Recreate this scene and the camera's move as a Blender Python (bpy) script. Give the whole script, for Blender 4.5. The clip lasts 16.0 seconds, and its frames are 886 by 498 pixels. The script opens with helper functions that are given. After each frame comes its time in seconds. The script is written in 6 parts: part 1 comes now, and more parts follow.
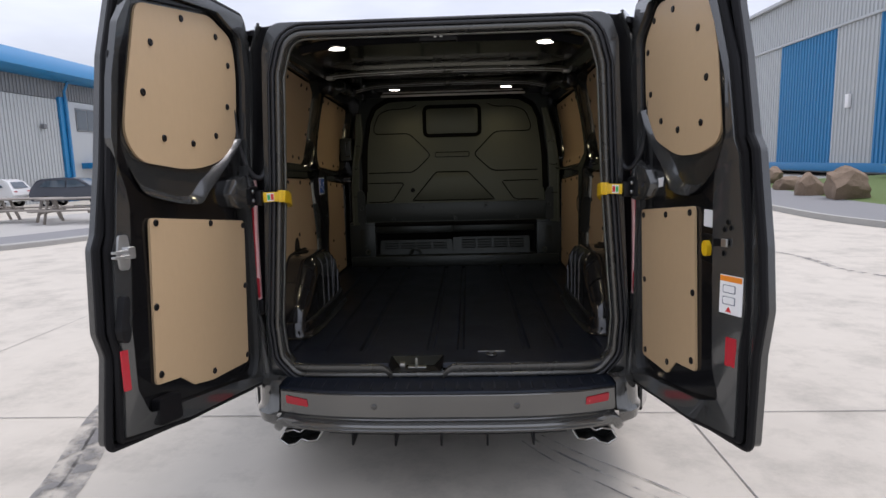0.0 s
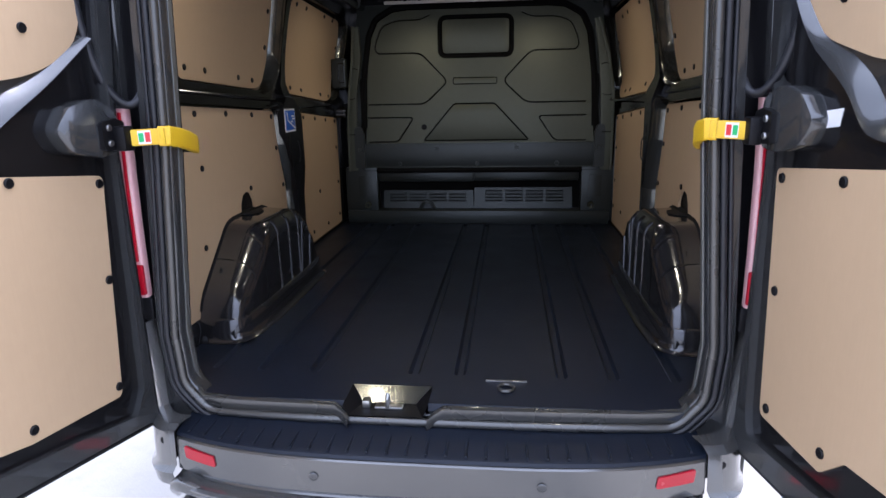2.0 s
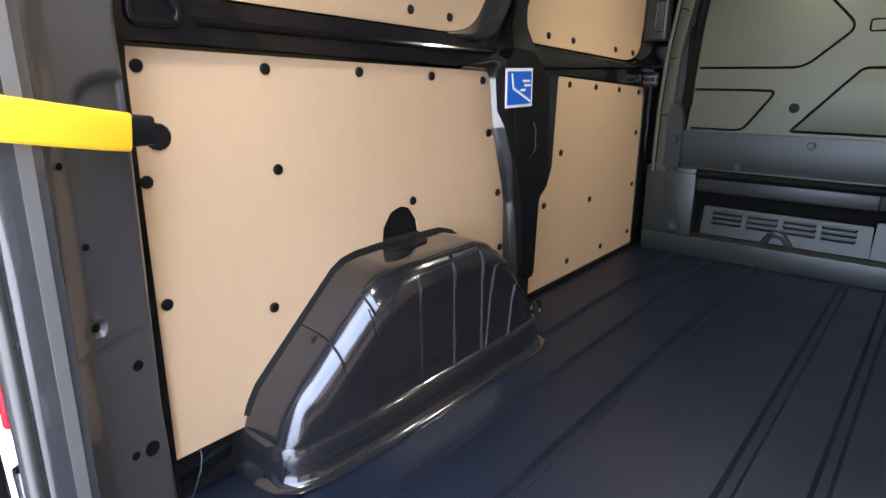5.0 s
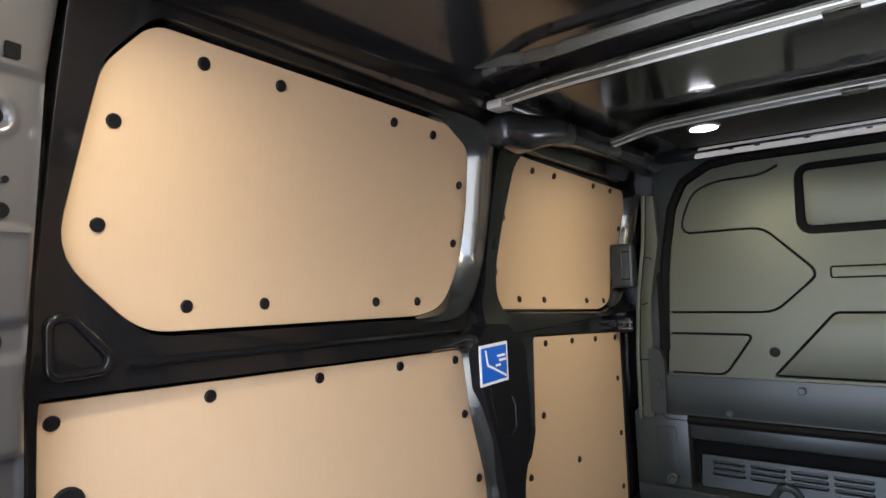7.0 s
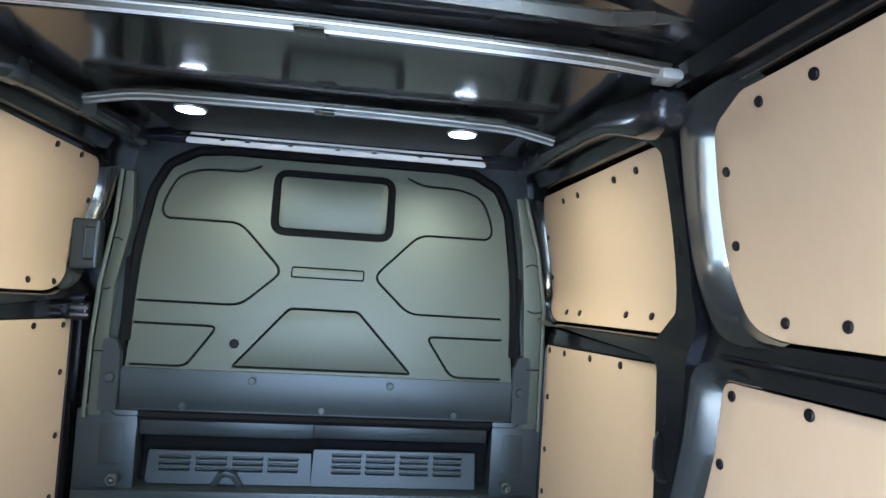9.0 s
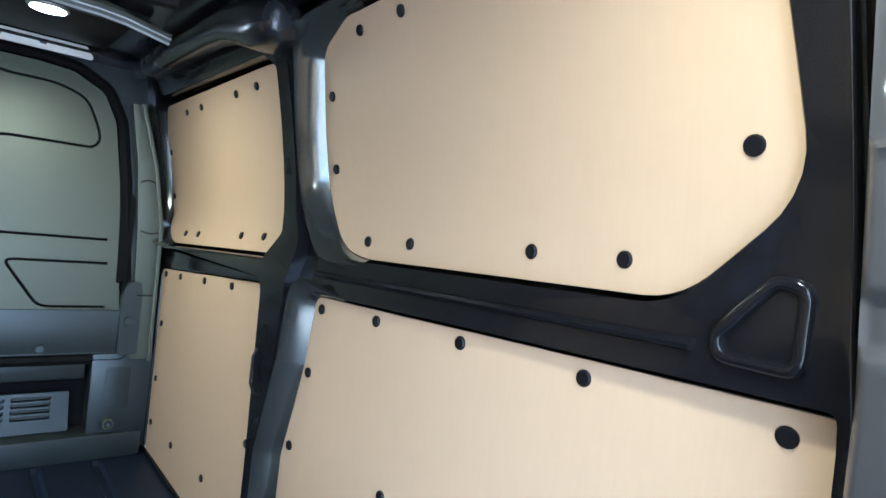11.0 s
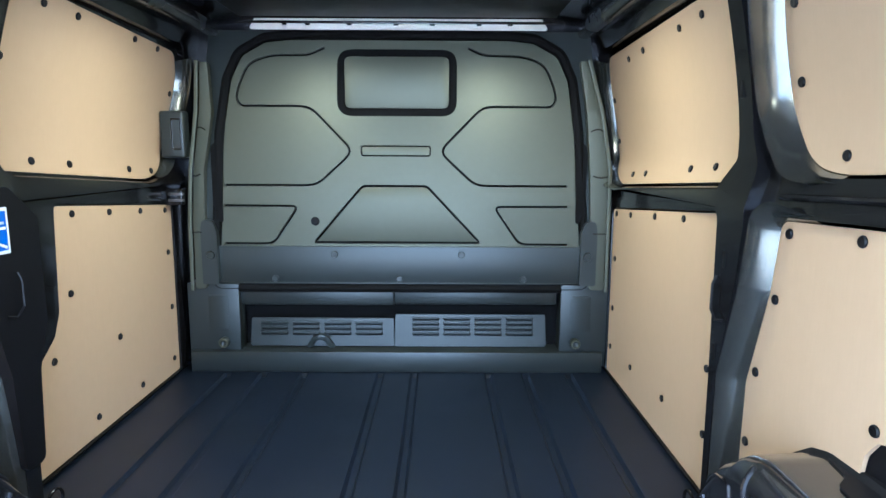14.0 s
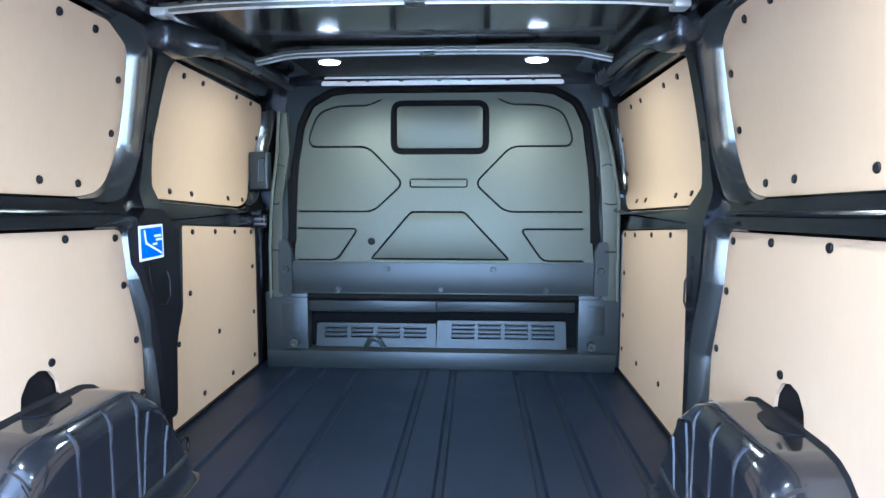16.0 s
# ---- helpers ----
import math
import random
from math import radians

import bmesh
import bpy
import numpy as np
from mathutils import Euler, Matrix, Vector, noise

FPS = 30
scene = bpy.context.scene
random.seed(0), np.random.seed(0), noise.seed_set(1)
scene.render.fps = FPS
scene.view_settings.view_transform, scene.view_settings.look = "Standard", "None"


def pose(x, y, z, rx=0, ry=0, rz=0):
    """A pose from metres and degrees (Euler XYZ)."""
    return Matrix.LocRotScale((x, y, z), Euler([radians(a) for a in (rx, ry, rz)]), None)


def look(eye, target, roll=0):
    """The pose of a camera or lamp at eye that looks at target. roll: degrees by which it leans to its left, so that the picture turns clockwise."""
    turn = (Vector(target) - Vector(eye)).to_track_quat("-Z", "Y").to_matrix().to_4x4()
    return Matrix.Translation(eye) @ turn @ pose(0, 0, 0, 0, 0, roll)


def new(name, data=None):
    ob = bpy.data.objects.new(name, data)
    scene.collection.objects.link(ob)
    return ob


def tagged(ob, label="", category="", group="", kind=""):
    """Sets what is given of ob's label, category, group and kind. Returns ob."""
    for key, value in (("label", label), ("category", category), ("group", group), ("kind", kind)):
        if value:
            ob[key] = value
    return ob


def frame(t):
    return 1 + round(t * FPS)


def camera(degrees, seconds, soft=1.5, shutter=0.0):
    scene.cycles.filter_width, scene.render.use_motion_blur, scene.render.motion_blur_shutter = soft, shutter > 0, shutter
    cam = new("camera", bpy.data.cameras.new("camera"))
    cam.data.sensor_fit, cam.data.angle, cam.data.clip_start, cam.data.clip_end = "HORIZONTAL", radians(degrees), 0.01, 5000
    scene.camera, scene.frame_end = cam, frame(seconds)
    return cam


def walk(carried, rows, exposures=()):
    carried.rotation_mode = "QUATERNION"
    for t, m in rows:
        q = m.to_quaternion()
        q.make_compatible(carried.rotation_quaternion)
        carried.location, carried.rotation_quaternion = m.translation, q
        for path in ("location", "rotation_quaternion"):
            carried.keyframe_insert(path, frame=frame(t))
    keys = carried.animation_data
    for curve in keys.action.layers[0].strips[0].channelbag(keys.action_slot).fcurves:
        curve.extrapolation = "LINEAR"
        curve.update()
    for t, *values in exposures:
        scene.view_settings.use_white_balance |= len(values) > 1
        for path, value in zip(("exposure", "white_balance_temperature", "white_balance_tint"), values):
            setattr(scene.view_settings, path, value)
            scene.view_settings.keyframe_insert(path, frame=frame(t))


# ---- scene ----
cam = camera(72.7, 16.0)
PATH = [
    (0, (0.111, -2.151, 1.441), (0.023, -0.174, 1.149), -1.5),
    (0.5, (0.105, -1.923, 1.436), (-0.027, 0.048, 1.124), -1.7),
    (1, (0.097, -1.722, 1.438), (-0.062, 0.241, 1.092), -1.8),
    (1.5, (0.175, -1.453, 1.424), (-0.013, 0.496, 1.019), -1.5),
    (2, (0.203, -1.145, 1.395), (-0.013, 0.781, 0.903), -1.1),
    (2.5, (0.13, -0.853, 1.363), (-0.087, 1.048, 0.78), -0.6),
    (3, (0.146, -0.594, 1.33), (-0.089, 1.275, 0.658), -0.3),
    (3.1, (0.154, -0.54, 1.33), (-0.089, 1.315, 0.622), -0.1),
    (3.2, (0.159, -0.493, 1.313), (-0.102, 1.356, 0.597), 0.1),
    (5.3, (0.12, 0.221, 1.373), (-1.233, 1.61, 0.884), -1.8),
    (5.5, (0.107, 0.243, 1.399), (-1.298, 1.615, 1.023), -2.2),
    (6, (0.081, 0.272, 1.466), (-1.359, 1.657, 1.369), -3.4),
    (6.2, (0.076, 0.273, 1.495), (-1.355, 1.669, 1.479), -3.9),
    (6.5, (0.073, 0.274, 1.517), (-1.327, 1.7, 1.582), -4.1),
    (7, (0.062, 0.29, 1.529), (-1.156, 1.873, 1.625), -2.7),
    (7.5, (0.065, 0.323, 1.538), (-0.801, 2.124, 1.639), -0.7),
    (8, (0.091, 0.361, 1.541), (-0.399, 2.297, 1.642), 0.9),
    (8.3, (0.109, 0.38, 1.538), (-0.154, 2.36, 1.636), 1.4),
    (8.5, (0.125, 0.396, 1.536), (0.005, 2.391, 1.628), 2.1),
    (9, (0.138, 0.41, 1.531), (0.379, 2.394, 1.6), 3.7),
    (9.5, (0.163, 0.408, 1.528), (0.781, 2.308, 1.61), 6.3),
    (10, (0.194, 0.405, 1.523), (1.174, 2.145, 1.641), 8.7),
    (10.2, (0.211, 0.403, 1.521), (1.317, 2.064, 1.659), 9.7),
    (12.3, (0.262, 0.375, 1.466), (1.526, 1.873, 1.067), 5.5),
    (12.5, (0.254, 0.371, 1.46), (1.378, 1.967, 1.027), 4.6),
    (13, (0.216, 0.359, 1.462), (0.912, 2.179, 1.011), 2.5),
    (13.5, (0.187, 0.341, 1.467), (0.459, 2.28, 1.06), 0.9),
    (14, (0.167, 0.333, 1.473), (0.174, 2.309, 1.163), 0.3),
    (14.5, (0.157, 0.318, 1.471), (0.079, 2.304, 1.25), -0.2),
    (15, (0.168, 0.227, 1.472), (0.043, 2.212, 1.268), -0.2),
    (15.5, (0.187, 0.043, 1.47), (0.046, 2.028, 1.274), 0.8),
    (16, (0.169, -0.138, 1.463), (0.058, 1.849, 1.261), -0.0),
]
EXPOSURES = [(0.0, 0.0, 6500, 19), (1.0, 0.55, 5800, 21), (1.5, 1.0, 5800, 23), (2.0, 1.25, 5600, 24), (2.5, 1.45, 5000, 22), (3.0, 1.8, 5700, 22), (5.5, 3.14, 5550, 22), (7.0, 3.0, 5700, 20), (7.6, 3.05, 5250, 13), (8.2, 3.48, 4800, 10), (9.0, 3.72, 4750, 12), (10.2, 3.52, 4550, 11), (12.3, 3.36, 4950, 9), (13.2, 3.55, 4650, 8), (14.0, 3.83, 4700, 11), (14.5, 3.88, 4520, 11), (15.0, 3.89, 4500, 11), (15.5, 3.9, 4420, 12), (16.0, 3.93, 4400, 14)]
walk(cam, [(t, look(eye, target, roll)) for t, eye, target, roll in PATH], EXPOSURES)

# ---- light ----
world = bpy.data.worlds.new("overcast_sky")
scene.world = world
world.use_nodes = True
wn, wl = world.node_tree.nodes, world.node_tree.links
bg = wn["Background"]
sky = wn.new("ShaderNodeTexSky")
sky.sky_type, sky.sun_disc = "NISHITA", False
sky.sun_elevation, sky.sun_rotation = radians(60), radians(40)
coord = wn.new("ShaderNodeTexCoord")
stretch = wn.new("ShaderNodeMapping")
stretch.inputs["Scale"].default_value = (1.2, 1.2, 4.0)
clouds = wn.new("ShaderNodeTexNoise")
clouds.inputs["Scale"].default_value, clouds.inputs["Detail"].default_value = 2.2, 6
ramp = wn.new("ShaderNodeValToRGB")
ramp.color_ramp.elements[0].position, ramp.color_ramp.elements[0].color = 0.3, (5.7, 6.3, 7.0, 1)
ramp.color_ramp.elements[1].position, ramp.color_ramp.elements[1].color = 0.7, (8.9, 9.7, 10.5, 1)
veil = wn.new("ShaderNodeMixRGB")
veil.inputs[0].default_value = 0.85
wl.new(coord.outputs["Generated"], stretch.inputs[0])
wl.new(stretch.outputs[0], clouds.inputs["Vector"])
wl.new(clouds.outputs["Fac"], ramp.inputs[0])
wl.new(sky.outputs[0], veil.inputs[1])
wl.new(ramp.outputs[0], veil.inputs[2])
split = wn.new("ShaderNodeSeparateXYZ")
wl.new(coord.outputs["Generated"], split.inputs[0])
rise = wn.new("ShaderNodeMapRange")
rise.inputs["From Min"].default_value, rise.inputs["From Max"].default_value = 0.02, 0.85
rise.inputs["To Min"].default_value, rise.inputs["To Max"].default_value = 0.68, 1.2
wl.new(split.outputs["Z"], rise.inputs["Value"])
dome = wn.new("ShaderNodeMixRGB")
dome.blend_type, dome.inputs[0].default_value = "MULTIPLY", 1
wl.new(veil.outputs[0], dome.inputs[1])
wl.new(rise.outputs[0], dome.inputs[2])
wl.new(dome.outputs[0], bg.inputs["Color"])
bg.inputs["Strength"].default_value = 0.15

sun_data = bpy.data.lights.new("sun", "SUN")
sun_data.energy, sun_data.angle, sun_data.color = 1.5, radians(25), (1, 0.97, 0.92)
sun = new("sun", sun_data)
sun.matrix_world = look((5, 6, 14), (0, 0, 0))


# ---- materials ----
def material(name, base, rough=0.5, metal=0.0, coat=0.0, vary=0.08, scale=8.0, bump=0.0, bump_scale=200.0, stain=0.0):
    m = bpy.data.materials.new(name)
    m.use_nodes = True
    n, l = m.node_tree.nodes, m.node_tree.links
    p = n["Principled BSDF"]
    p.inputs["Roughness"].default_value, p.inputs["Metallic"].default_value = rough, metal
    p.inputs["Coat Weight"].default_value, p.inputs["Coat Roughness"].default_value = coat, 0.06
    tc = n.new("ShaderNodeTexCoord")
    big = n.new("ShaderNodeTexNoise")
    big.inputs["Scale"].default_value, big.inputs["Detail"].default_value = scale, 5
    fine = n.new("ShaderNodeTexNoise")
    fine.inputs["Scale"].default_value, fine.inputs["Detail"].default_value = scale * 14, 3
    l.new(tc.outputs["Object"], big.inputs["Vector"])
    l.new(tc.outputs["Object"], fine.inputs["Vector"])
    mix = n.new("ShaderNodeMixRGB")
    mix.blend_type = "MIX"
    mix.inputs[1].default_value = (*[c * (1 - vary) for c in base], 1)
    mix.inputs[2].default_value = (*[min(1, c * (1 + vary)) for c in base], 1)
    add = n.new("ShaderNodeMath")
    add.operation = "MULTIPLY_ADD"
    add.inputs[1].default_value = 0.5
    l.new(fine.outputs["Fac"], add.inputs[0])
    half = n.new("ShaderNodeMath")
    half.operation = "MULTIPLY"
    half.inputs[1].default_value = 0.5
    l.new(big.outputs["Fac"], half.inputs[0])
    l.new(half.outputs[0], add.inputs[2])
    l.new(add.outputs[0], mix.inputs[0])
    l.new(mix.outputs[0], p.inputs["Base Color"])
    wear = n.new("ShaderNodeMapRange")
    wear.inputs["To Min"].default_value, wear.inputs["To Max"].default_value = max(0.02, rough - 0.06 - stain), min(1, rough + 0.06 + stain)
    l.new(big.outputs["Fac"], wear.inputs["Value"])
    l.new(wear.outputs[0], p.inputs["Roughness"])
    if bump:
        grain = n.new("ShaderNodeTexNoise")
        grain.inputs["Scale"].default_value, grain.inputs["Detail"].default_value = bump_scale, 2
        l.new(tc.outputs["Object"], grain.inputs["Vector"])
        b = n.new("ShaderNodeBump")
        b.inputs["Strength"].default_value, b.inputs["Distance"].default_value = bump, 0.002
        l.new(grain.outputs["Fac"], b.inputs["Height"])
        l.new(b.outputs[0], p.inputs["Normal"])
    return m


def emitter(name, colour, strength):
    m = bpy.data.materials.new(name)
    m.use_nodes = True
    p = m.node_tree.nodes["Principled BSDF"]
    p.inputs["Base Color"].default_value = (*colour, 1)
    p.inputs["Emission Color"].default_value = (*colour, 1)
    p.inputs["Emission Strength"].default_value = strength
    return m


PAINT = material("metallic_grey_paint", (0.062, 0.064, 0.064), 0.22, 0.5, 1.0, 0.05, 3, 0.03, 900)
ARCH = material("glossy_arch_paint", (0.019, 0.019, 0.021), 0.18, 0.3, 1.0, 0.08, 4, 0.02, 700)
PILLAR = material("light_grey_pillar_paint", (0.105, 0.102, 0.102), 0.36, 0.5, 0.4, 0.06, 3, 0.03, 900)
# Lighter, shinier copy of the inner paint; reflected daylight sits in its colour.
REVEAL = material("reveal_sheen_paint", (0.115, 0.118, 0.105), 0.17, 0.8, 0.25, 0.05, 3, 0.03, 900)
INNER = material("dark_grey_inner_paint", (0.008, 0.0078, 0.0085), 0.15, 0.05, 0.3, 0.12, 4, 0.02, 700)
STEEL = material("satin_bulkhead_paint", (0.080, 0.086, 0.061), 0.45, 0.5, 0.0, 0.06, 2.5, 0.05, 500)
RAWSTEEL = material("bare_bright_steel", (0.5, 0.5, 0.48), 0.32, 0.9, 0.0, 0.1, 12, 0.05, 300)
# Shaded copy of the bulkhead paint, darkened for the dim parts round it.
STEEL_SHADED = material("bulkhead_paint_shaded", (0.030, 0.036, 0.034), 0.36, 0.4, 0.0, 0.08, 2.5, 0.05, 500)
SEAL = material("worn_grey_rubber_seal", (0.013, 0.014, 0.017), 0.42, 0.0, 0.0, 0.2, 10, 0.08, 500)
CANT = material("satin_roof_side_paint", (0.019, 0.020, 0.022), 0.26, 0.3, 0.3, 0.08, 4, 0.02, 700)
# Rim paint lightened to hold the daylight that the inner rim reflects.
RIM = material("lit_rim_paint", (0.21, 0.21, 0.195), 0.32, 0.6, 0.3, 0.08, 6, 0.03, 700)
SILL = material("worn_sill_paint", (0.088, 0.088, 0.083), 0.28, 0.6, 0.3, 0.08, 6, 0.03, 700)
CHROME = material("zinc_plated_steel", (0.42, 0.42, 0.41), 0.3, 1.0, 0.0, 0.05, 30)
LINER = material("black_rubber_liner", (0.006, 0.0095, 0.018), 0.36, 0.0, 0.0, 0.2, 6, 0.25, 900, 0.05)
RUBBER = material("black_rubber", (0.008, 0.008, 0.009), 0.55, 0.0, 0.0, 0.15, 10, 0.1, 600)
PLASTIC = material("black_plastic", (0.005, 0.005, 0.006), 0.42, 0.0, 0.0, 0.15, 12, 0.2, 900)
GLOSSBLACK = material("gloss_black_roof_skin", (0.010, 0.010, 0.012), 0.15, 0.0, 0.3, 0.1, 3)
PLASTIC.node_tree.nodes["Principled BSDF"].inputs["Specular IOR Level"].default_value = 0.22
LINER.node_tree.nodes["Principled BSDF"].inputs["Specular IOR Level"].default_value = 0.33
INNER.node_tree.nodes["Principled BSDF"].inputs["Specular IOR Level"].default_value = 0.2
# Matt black for holes and seams; stands in for shade in grooves, gaps, recess.
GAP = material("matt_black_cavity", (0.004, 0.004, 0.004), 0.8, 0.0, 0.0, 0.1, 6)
for dull in (GAP, RUBBER):
    dull.node_tree.nodes["Principled BSDF"].inputs["Specular IOR Level"].default_value = 0.12
YELLOW = material("yellow_plastic", (0.74, 0.47, 0.01), 0.4, 0.0, 0.0, 0.04, 9, 0.05, 500)
RED = material("red_reflector_plastic", (0.42, 0.006, 0.018), 0.25, 0.0, 0.1, 0.1, 40, 0.25, 400)
GREEN = material("green_sticker_ink", (0.02, 0.42, 0.12), 0.4)
REDINK = material("red_sticker_ink", (0.62, 0.03, 0.03), 0.4)
ORANGE = material("orange_sticker_ink", (0.8, 0.25, 0.02), 0.4)
BLUE = material("blue_sticker_ink", (0.015, 0.12, 0.55), 0.35, 0, 0, 0.05, 30)
WHITE = material("white_sticker_film", (0.8, 0.8, 0.8), 0.35, 0, 0, 0.03, 30)
INK = material("grey_sticker_ink", (0.2, 0.22, 0.25), 0.5)
LAMPRED = material("clear_and_red_lamp_lens", (0.70, 0.40, 0.40), 0.08, 0, 0.6, 0.1, 20)
LED = emitter("lit_led_lens", (1.0, 0.97, 0.86), 9)


def plywood():
    m = material("birch_faced_plywood", (0.505, 0.360, 0.214), 0.5, 0, 0, 0.06, 2.2, 0.05, 300)
    n, l = m.node_tree.nodes, m.node_tree.links
    p = n["Principled BSDF"]
    tc = n.new("ShaderNodeTexCoord")
    mp = n.new("ShaderNodeMapping")
    mp.inputs["Scale"].default_value = (3, 60, 5)
    g = n.new("ShaderNodeTexNoise")
    g.inputs["Scale"].default_value, g.inputs["Detail"].default_value, g.inputs["Distortion"].default_value = 3, 6, 0.4
    l.new(tc.outputs["Object"], mp.inputs[0])
    l.new(mp.outputs[0], g.inputs["Vector"])
    old = p.inputs["Base Color"].links[0].from_socket
    mul = n.new("ShaderNodeMixRGB")
    mul.blend_type, mul.inputs[0].default_value = "MULTIPLY", 1
    r = n.new("ShaderNodeMapRange")
    r.inputs["From Min"].default_value, r.inputs["From Max"].default_value = 0.3, 0.7
    r.inputs["To Min"].default_value, r.inputs["To Max"].default_value = 0.984, 1.008
    l.new(g.outputs["Fac"], r.inputs["Value"])
    l.new(old, mul.inputs[1])
    l.new(r.outputs[0], mul.inputs[2])
    l.new(mul.outputs[0], p.inputs["Base Color"])
    return m


BUMPER = material("silver_grey_bumper_paint", (0.115, 0.115, 0.11), 0.2, 0.6, 0.9, 0.05, 3, 0.03, 900)
# Brighter copy of the van paint; the wing's sky reflection is in the colour.
WING = material("wing_paint_reflecting", (0.34, 0.335, 0.32), 0.22, 0.7, 0.6, 0.05, 3, 0.03, 900)
HEADER = material("bright_primed_header_steel", (0.75, 0.75, 0.70), 0.4, 0.1, 0.3, 0.1, 12, 0.05, 300)
GALV = material("galvanised_steel", (0.38, 0.38, 0.35), 0.38, 0.4, 0.0, 0.1, 12, 0.05, 300)
PLY = plywood()
CONCRETE = material("worn_pale_concrete", (0.505, 0.465, 0.402), 0.75, 0, 0, 0.16, 0.35, 0.5, 120, 0.08)
cn, cl = CONCRETE.node_tree.nodes, CONCRETE.node_tree.links
spot = cn.new("ShaderNodeTexNoise")
spot.inputs["Scale"].default_value, spot.inputs["Detail"].default_value, spot.inputs["Roughness"].default_value = 1.3, 9, 0.72
cl.new(next(n for n in cn if n.type == "TEX_COORD").outputs["Object"], spot.inputs["Vector"])
level = cn.new("ShaderNodeMapRange")
level.inputs["From Min"].default_value, level.inputs["From Max"].default_value = 0.33, 0.52
level.inputs["To Min"].default_value, level.inputs["To Max"].default_value = 0.72, 1.0
cl.new(spot.outputs["Fac"], level.inputs["Value"])
dirt = cn.new("ShaderNodeMixRGB")
dirt.blend_type, dirt.inputs[0].default_value = "MULTIPLY", 1
paint_in = cn["Principled BSDF"].inputs["Base Color"]
cl.new(paint_in.links[0].from_socket, dirt.inputs[1])
cl.new(level.outputs[0], dirt.inputs[2])
cl.new(dirt.outputs[0], paint_in)
KERB = material("kerb_concrete", (0.36, 0.35, 0.33), 0.85, 0, 0, 0.15, 2, 0.5, 90)
ASPHALT = material("grey_pavement", (0.20, 0.20, 0.205), 0.9, 0, 0, 0.12, 3, 0.6, 150)
TYREMARK = material("tyre_rubber_mark", (0.20, 0.195, 0.19), 0.8, 0, 0, 0.3, 4)
tn, tl = TYREMARK.node_tree.nodes, TYREMARK.node_tree.links
patch = tn.new("ShaderNodeTexNoise")
patch.inputs["Scale"].default_value, patch.inputs["Detail"].default_value = 9, 7
tl.new(next(n for n in tn if n.type == "TEX_COORD").outputs["Object"], patch.inputs["Vector"])
cover = tn.new("ShaderNodeMapRange")
cover.inputs["From Min"].default_value, cover.inputs["From Max"].default_value = 0.40, 0.62
cover.inputs["To Min"].default_value, cover.inputs["To Max"].default_value = 0.05, 0.75
tl.new(patch.outputs["Fac"], cover.inputs["Value"])
tl.new(cover.outputs[0], tn["Principled BSDF"].inputs["Alpha"])
JOINT = material("slab_joint_filler", (0.22, 0.21, 0.20), 0.9, 0, 0, 0.2, 4)
CLAD = material("silver_grey_cladding", (0.42, 0.44, 0.45), 0.45, 0.2, 0, 0.05, 0.3)
CLADDARK = material("dark_grey_cladding", (0.17, 0.18, 0.19), 0.5, 0.2, 0, 0.05, 0.3)
CLADBLUE = material("blue_cladding", (0.004, 0.165, 0.37), 0.4, 0, 0, 0.06, 0.3)
GLASS = material("dark_window_glass", (0.05, 0.07, 0.09), 0.06, 0, 0.5, 0.1, 3)
ROCK = material("brown_sandstone_boulder", (0.21, 0.15, 0.105), 0.9, 0, 0, 0.5, 2.2, 1.0, 18)
GRASS = material("mown_grass", (0.085, 0.13, 0.03), 0.9, 0, 0, 0.4, 6, 1.0, 60)
TIMBER = material("weathered_bench_timber", (0.24, 0.215, 0.19), 0.85, 0, 0, 0.2, 5, 0.4, 60)
CARPAINT = material("dark_blue_grey_car_paint", (0.045, 0.05, 0.065), 0.25, 0.4, 0.6, 0.05, 3)
CARWHITE = material("white_car_paint", (0.7, 0.7, 0.7), 0.25, 0, 0.6, 0.03, 3)


# ---- mesh helpers ----
def part(name, bm, mat, parent=None, label="", angle=35):
    """One bmesh as one object under a thing or a part."""
    bmesh.ops.remove_doubles(bm, verts=bm.verts, dist=0.00005)
    bmesh.ops.recalc_face_normals(bm, faces=bm.faces)
    me = bpy.data.meshes.new(name)
    bm.to_mesh(me)
    bm.free()
    me.polygons.foreach_set("use_smooth", [True] * len(me.polygons))
    me.set_sharp_from_angle(angle=radians(angle))
    me.materials.append(mat)
    ob = new(name, me)
    if parent:
        ob.parent = parent
    if label:
        ob["label"] = label
    return ob


def again(ob, name, parent, m):
    """Another object on the same mesh, at the pose m."""
    o = new(name, ob.data)
    o.parent, o.matrix_local = parent, m
    return o


def rnd(pts, r, seg=5):
    """A closed outline with filleted corners; r is one radius or one for each point."""
    out, n = [], len(pts)
    for i, p in enumerate(pts):
        rad = r if not hasattr(r, "__len__") else r[i]
        a, b, c = Vector(pts[i - 1]), Vector(p), Vector(pts[(i + 1) % n])
        u, v = (a - b), (c - b)
        lu, lv = u.length, v.length
        u, v = u / lu, v / lv
        ang = u.angle(v)
        if rad <= 0 or ang > 3.05:
            out.append((b.x, b.y))
            continue
        t = min(rad / math.tan(ang / 2), lu * 0.48, lv * 0.48)
        s, e = b + u * t, b + v * t
        for k in range(seg + 1):
            f = k / seg
            q = (1 - f) ** 2 * s + 2 * f * (1 - f) * b + f * f * e
            out.append((q.x, q.y))
    return out


